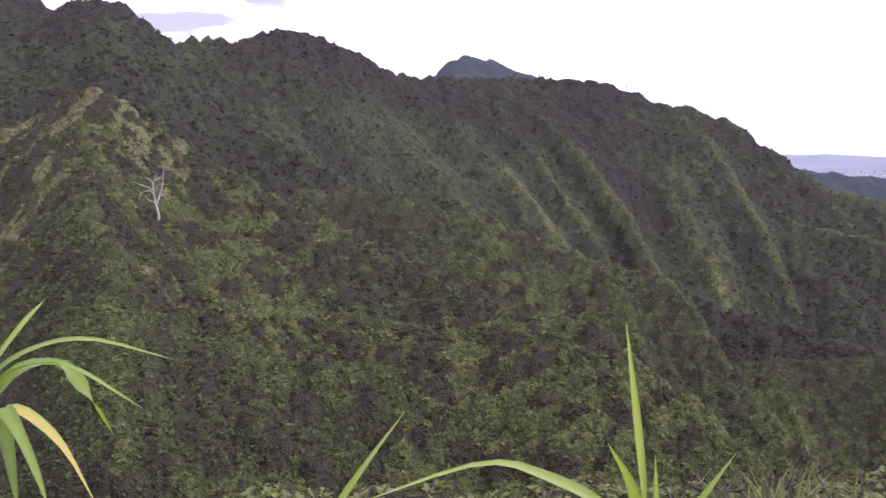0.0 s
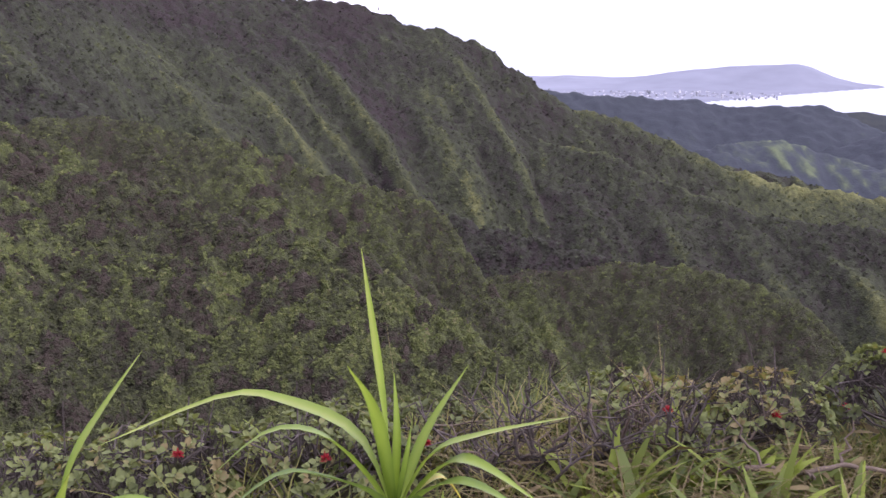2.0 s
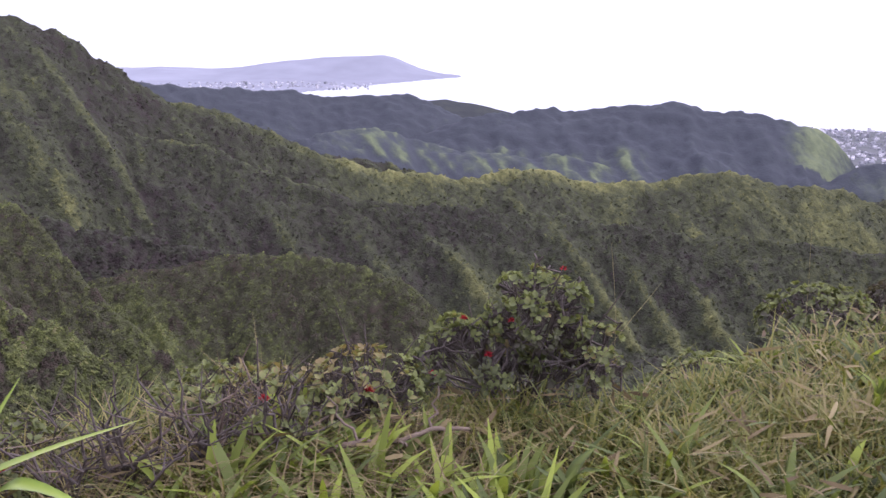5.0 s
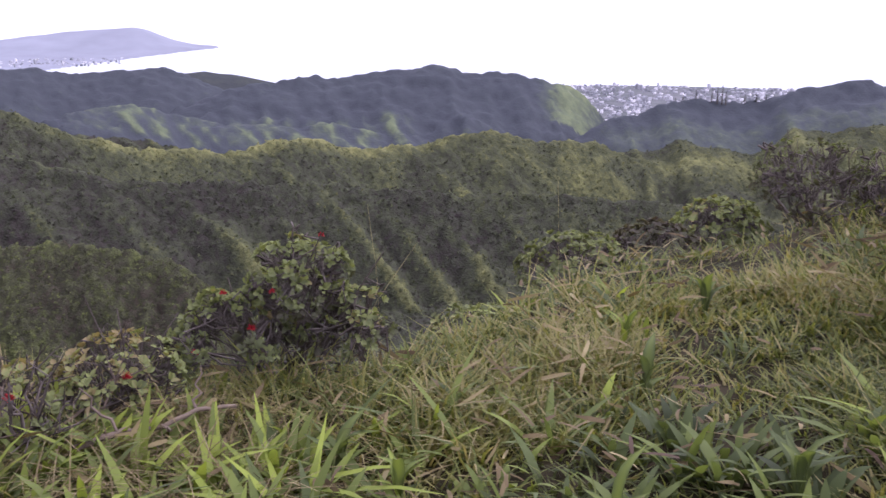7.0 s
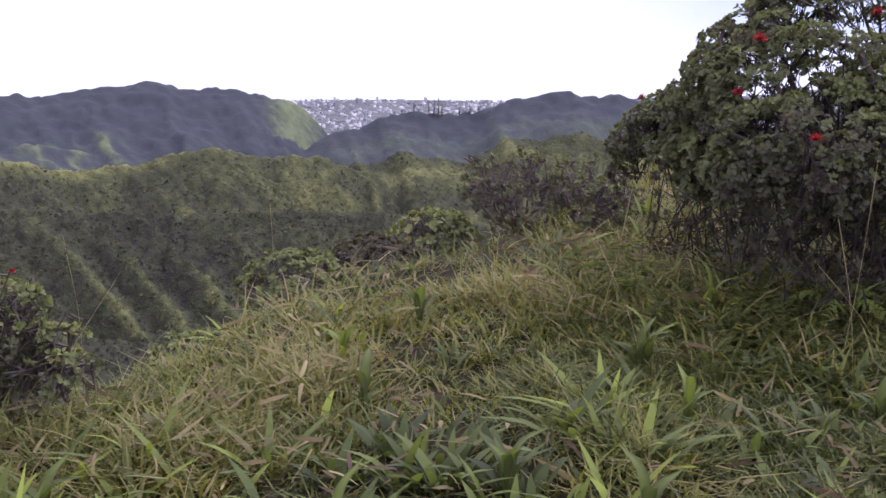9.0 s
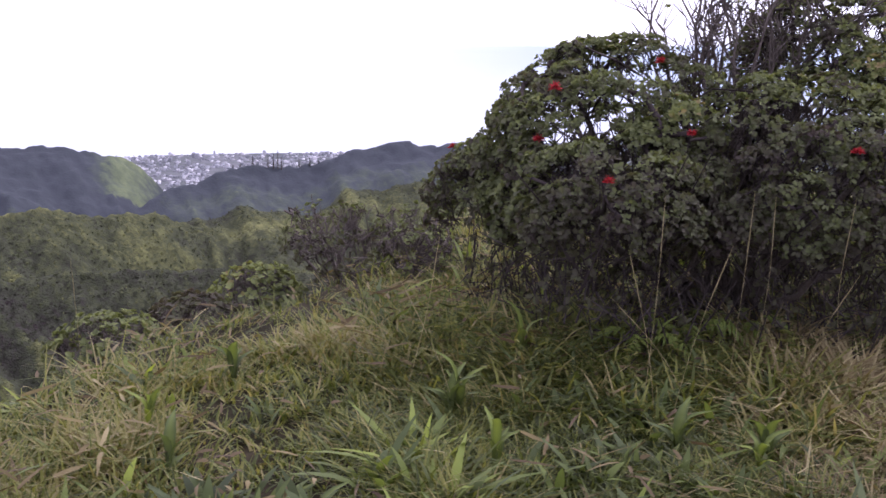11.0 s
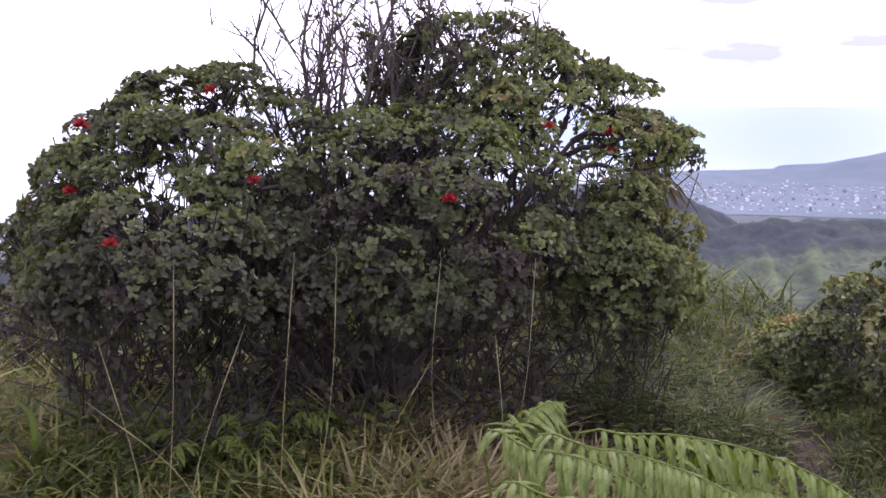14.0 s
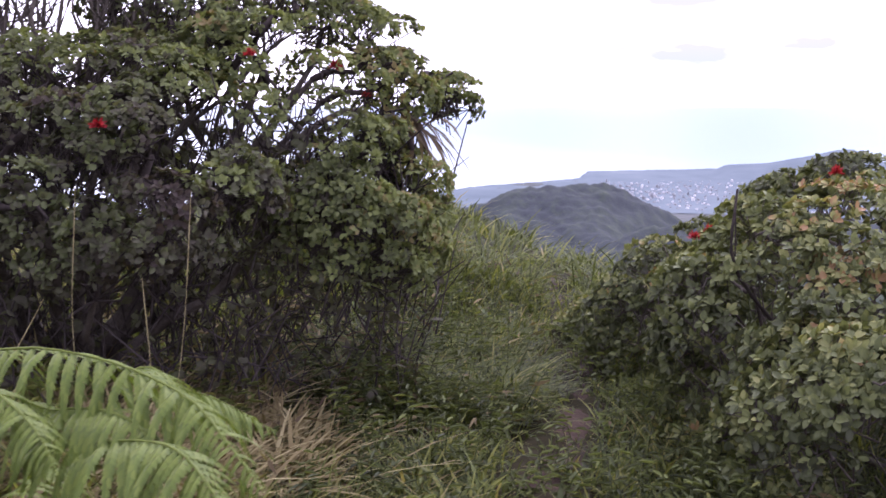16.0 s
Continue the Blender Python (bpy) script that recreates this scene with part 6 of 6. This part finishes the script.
for n, (x, y, h) in enumerate([(2.72, 2.3, 0.34), (2.95, 2.12, 0.3), (3.2, 1.98, 0.26), (2.58, 2.42, 0.28)]):
    z = ground_z(x, y)
    ob = thing("dead_bush", (x, y, z), "leafless grey dead bush of crooked twigs", "dead bush", "dead bushes on the brow")
    for k in range(13):
        e = np.array((g.normal(0, 0.15), g.normal(0, 0.15), h * g.uniform(0.5, 1.4)))
        line = wiggle((0, 0, 0), e, 7, 0.018, g)
        s = soup(M_DRIFT if k % 4 == 0 else M_BARK)
        add_tube(s, line, np.linspace(0.01, 0.003, 7), 5)
        for q in range(5):
            i = g.integers(2, 7)
            add_sticks(s, line[i:i + 1], line[i:i + 1] + np.array([(*g.normal(0, 0.07, 2), g.uniform(-0.02, 0.12))]), 0.004, 0.0015)
        part("twig", s, ob)
z = ground_z(3.3, 1.6)
ob = thing("fallen_branch", (3.3, 1.6, z), "weathered branch lying on the grass", "branch")
s = soup(M_DRIFT)
line = np.array([(3.16, 1.76, 0.03), (3.26, 1.64, 0.05), (3.36, 1.52, 0.04), (3.46, 1.42, 0.07), (3.55, 1.30, 0.06)])
line[:, 2] += z + 0.07
line = line - (3.3, 1.6, z)
add_tube(s, bezier(line, 22) + g.normal(0, 0.004, (22, 3)), np.linspace(0.014, 0.008, 22), 7)
part("bough", s, ob)
for i, d in ((1, (0.02, 0.15, 0.16)), (3, (0.1, 0.02, 0.14)), (2, (-0.12, -0.1, 0.05))):
    s = soup(M_DRIFT)
    add_tube(s, wiggle(line[i], line[i] + d, 6, 0.008, g), np.linspace(0.007, 0.003, 6), 5)
    part("side_twig", s, ob)

# ---- far things ----
g = np.random.default_rng(61)


def polar(az, r):
    return r * math.sin(radians(az)), r * math.cos(radians(az))


x, y = polar(13.5, 175.5)
z = ground_z(x, y)
dead = thing("dead_tree", (x, y, z - 0.4), "bare bleached white dead tree above the brush", "tree")
rt = np.array((math.cos(radians(13.5)), -math.sin(radians(13.5)), 0))
UP = np.array((0, 0, 1.0))


def bough(name, pts, r0, r1):
    s = soup(M_PALE)
    line = bezier([rt * a + UP * b + np.array((0.3 * c, c, 0)) for a, b, c in pts], 14)
    add_tube(s, line + g.normal(0, 0.03, line.shape), np.linspace(r0, r1, 14), 6)
    part(name, s, dead)


bough("trunk", [(0, 0, 0), (-0.05, 1.6, 0), (-0.3, 3.2, 0.1), (-0.5, 4.6, 0)], 0.28, 0.15)
bough("limb", [(0, 3.0, 0), (0.45, 4.5, 0.3), (0.9, 6.0, 0.2), (1.25, 8.2, 0), (1.3, 9.0, 0)], 0.17, 0.04)
bough("limb", [(-0.5, 4.6, 0), (-0.6, 5.9, 0), (-0.3, 7.0, -0.3), (0.6, 7.3, 0), (1.1, 8.0, 0)], 0.14, 0.03)
bough("limb", [(-0.5, 4.6, 0), (-1.3, 5.3, 0.3), (-2.4, 4.9, 0.2), (-2.9, 4.1, 0)], 0.13, 0.03)
bough("limb", [(-0.55, 5.4, 0), (-1.5, 5.9, -0.2), (-2.7, 6.4, 0), (-4.0, 6.9, 0)], 0.11, 0.02)
bough("limb", [(-0.3, 3.2, 0), (-1.2, 3.6, 0.2), (-1.8, 4.2, 0), (-2.0, 4.6, 0)], 0.09, 0.02)
bough("limb", [(-0.5, 6.3, 0), (-1.2, 7.2, 0.2), (-2.0, 7.5, 0)], 0.08, 0.02)
bough("limb", [(1.0, 6.3, 0), (1.8, 6.2, 0.1), (2.3, 6.5, 0)], 0.06, 0.02)

# a mast on the ridge
x, y = polar(39.9, 499)
ob = thing("mast", (x, y, ground_z(x, y)), "thin dark mast with a box on the ridge line", "mast")
s = soup(M_BARK)
add_tube(s, [(0, 0, -0.5), (0, 0, 2.5), (0, 0, 4.6)], 0.16, 5)
part("pole", s, ob)
s = soup(M_BARK)
add_tube(s, [(0, 0, 1.8), (0, 0, 3.0)], 0.55, 4)
part("box", s, ob)

# tall pines on the right-hand hill
M_PINE = plant("pine_needles", [(0.0, (0.03, 0.036, 0.036)), (1.0, (0.06, 0.07, 0.065))], 0.1, 0.8, 0.3, 0.5)
for az, tall in ((92.6, 4), (93.0, 5), (93.7, 7), (94.55, 8), (94.85, 10), (95.1, 11), (95.3, 7), (96.3, 6), (96.9, 5), (97.4, 4)):
    x, y = polar(az, 589)
    ob = thing("pine", (x, y, ground_z(x, y) - 1), "tall narrow dark pine on the hilltop", "tree", "pines on the hilltop")
    s = soup(M_BARK)
    add_tube(s, [(0, 0, 0), (0, 0, tall * 0.6), (0, 0, tall + 1)], np.array((0.35, 0.25, 0.08)), 6)
    part("trunk", s, ob)
    s = soup(M_PINE)
    m = 90
    h = g.uniform(0.15, 1, m)
    a = g.uniform(0, 2 * np.pi, m)
    d = np.stack([np.cos(a), np.sin(a), np.full(m, 0.15)], 1)
    add_blades(s, np.stack([0 * h, 0 * h, h * tall + 1], 1), d, np.tile([0, 0, -0.25], (m, 1)), (1.15 - h) * 1.3 + 0.2, 0.5, g.uniform(0, 1, m), 2, 0.3)
    part("crown", s, ob)

# towns on the coastal plain
M_WALLS = plant("house_walls", [(0.0, (0.15, 0.16, 0.175)), (0.5, (0.26, 0.27, 0.29)), (1.0, (0.55, 0.55, 0.57))], 0.0, 0.9, 0.8, 0.1)


def town(name, count, az0, az1, r0, r1, size, label, level):
    s = Soup()
    a, r = np.radians(g.uniform(az0, az1, count)), g.uniform(r0, r1, count)
    x, y = r * np.sin(a), r * np.cos(a)
    z = level(x, y)
    w, d, h = size * g.uniform(0.6, 1.5, count), size * g.uniform(0.6, 1.3, count), size * g.uniform(0.35, 0.7, count) * np.where(g.random(count) < 0.04, 2.6, 1)
    t = g.uniform(0, np.pi, count)
    u, v = np.stack([np.cos(t), np.sin(t)], 1), np.stack([-np.sin(t), np.cos(t)], 1)
    p = np.stack([x, y], 1)
    corner = [p + u * sx * w[:, None] / 2 + v * sy * d[:, None] / 2 for sx, sy in ((-1, -1), (1, -1), (1, 1), (-1, 1))]
    ridge = [p + u * sx * w[:, None] / 2 for sx in (-1, 1)]
    vv = [np.c_[q, z - 3] for q in corner] + [np.c_[q, z + h] for q in corner] + [np.c_[q, z + h * 1.35] for q in ridge]
    vv = np.stack(vv, 1).reshape(-1, 3)
    k = np.arange(count)[:, None] * 10
    f = np.concatenate([k + q for q in ([0, 1, 5, 4], [1, 2, 6, 5], [2, 3, 7, 6], [3, 0, 4, 7], [4, 5, 9, 8], [6, 7, 8, 9])])
    s.add(vv, f, np.repeat(g.uniform(0.1, 0.9, count), 10))
    s.add(vv.copy(), np.concatenate([k + q for q in ([5, 6, 9], [7, 4, 8])]), np.repeat(g.uniform(0.3, 0.8, count), 10))
    return tagged(new(name, s.mesh(name, M_WALLS, False)), label, "town", kind="stuff")


plain_z = lambda x, y: np.full(np.shape(x), SEA_LEVEL + 1.5)
town("town_houses", 1300, 86, 101, 760, 1064, 2.5, "pale houses of a seaside town in the valley mouth", plain_z)
town("town_houses", 1100, 124.5, 146, 1120, 1600, 2.6, "pale houses and blocks of a distant town below the crater", plain_z)
town("town_houses", 260, 47, 62, 1400, 1520, 2.4, "pale houses along the far bay", plain_z)
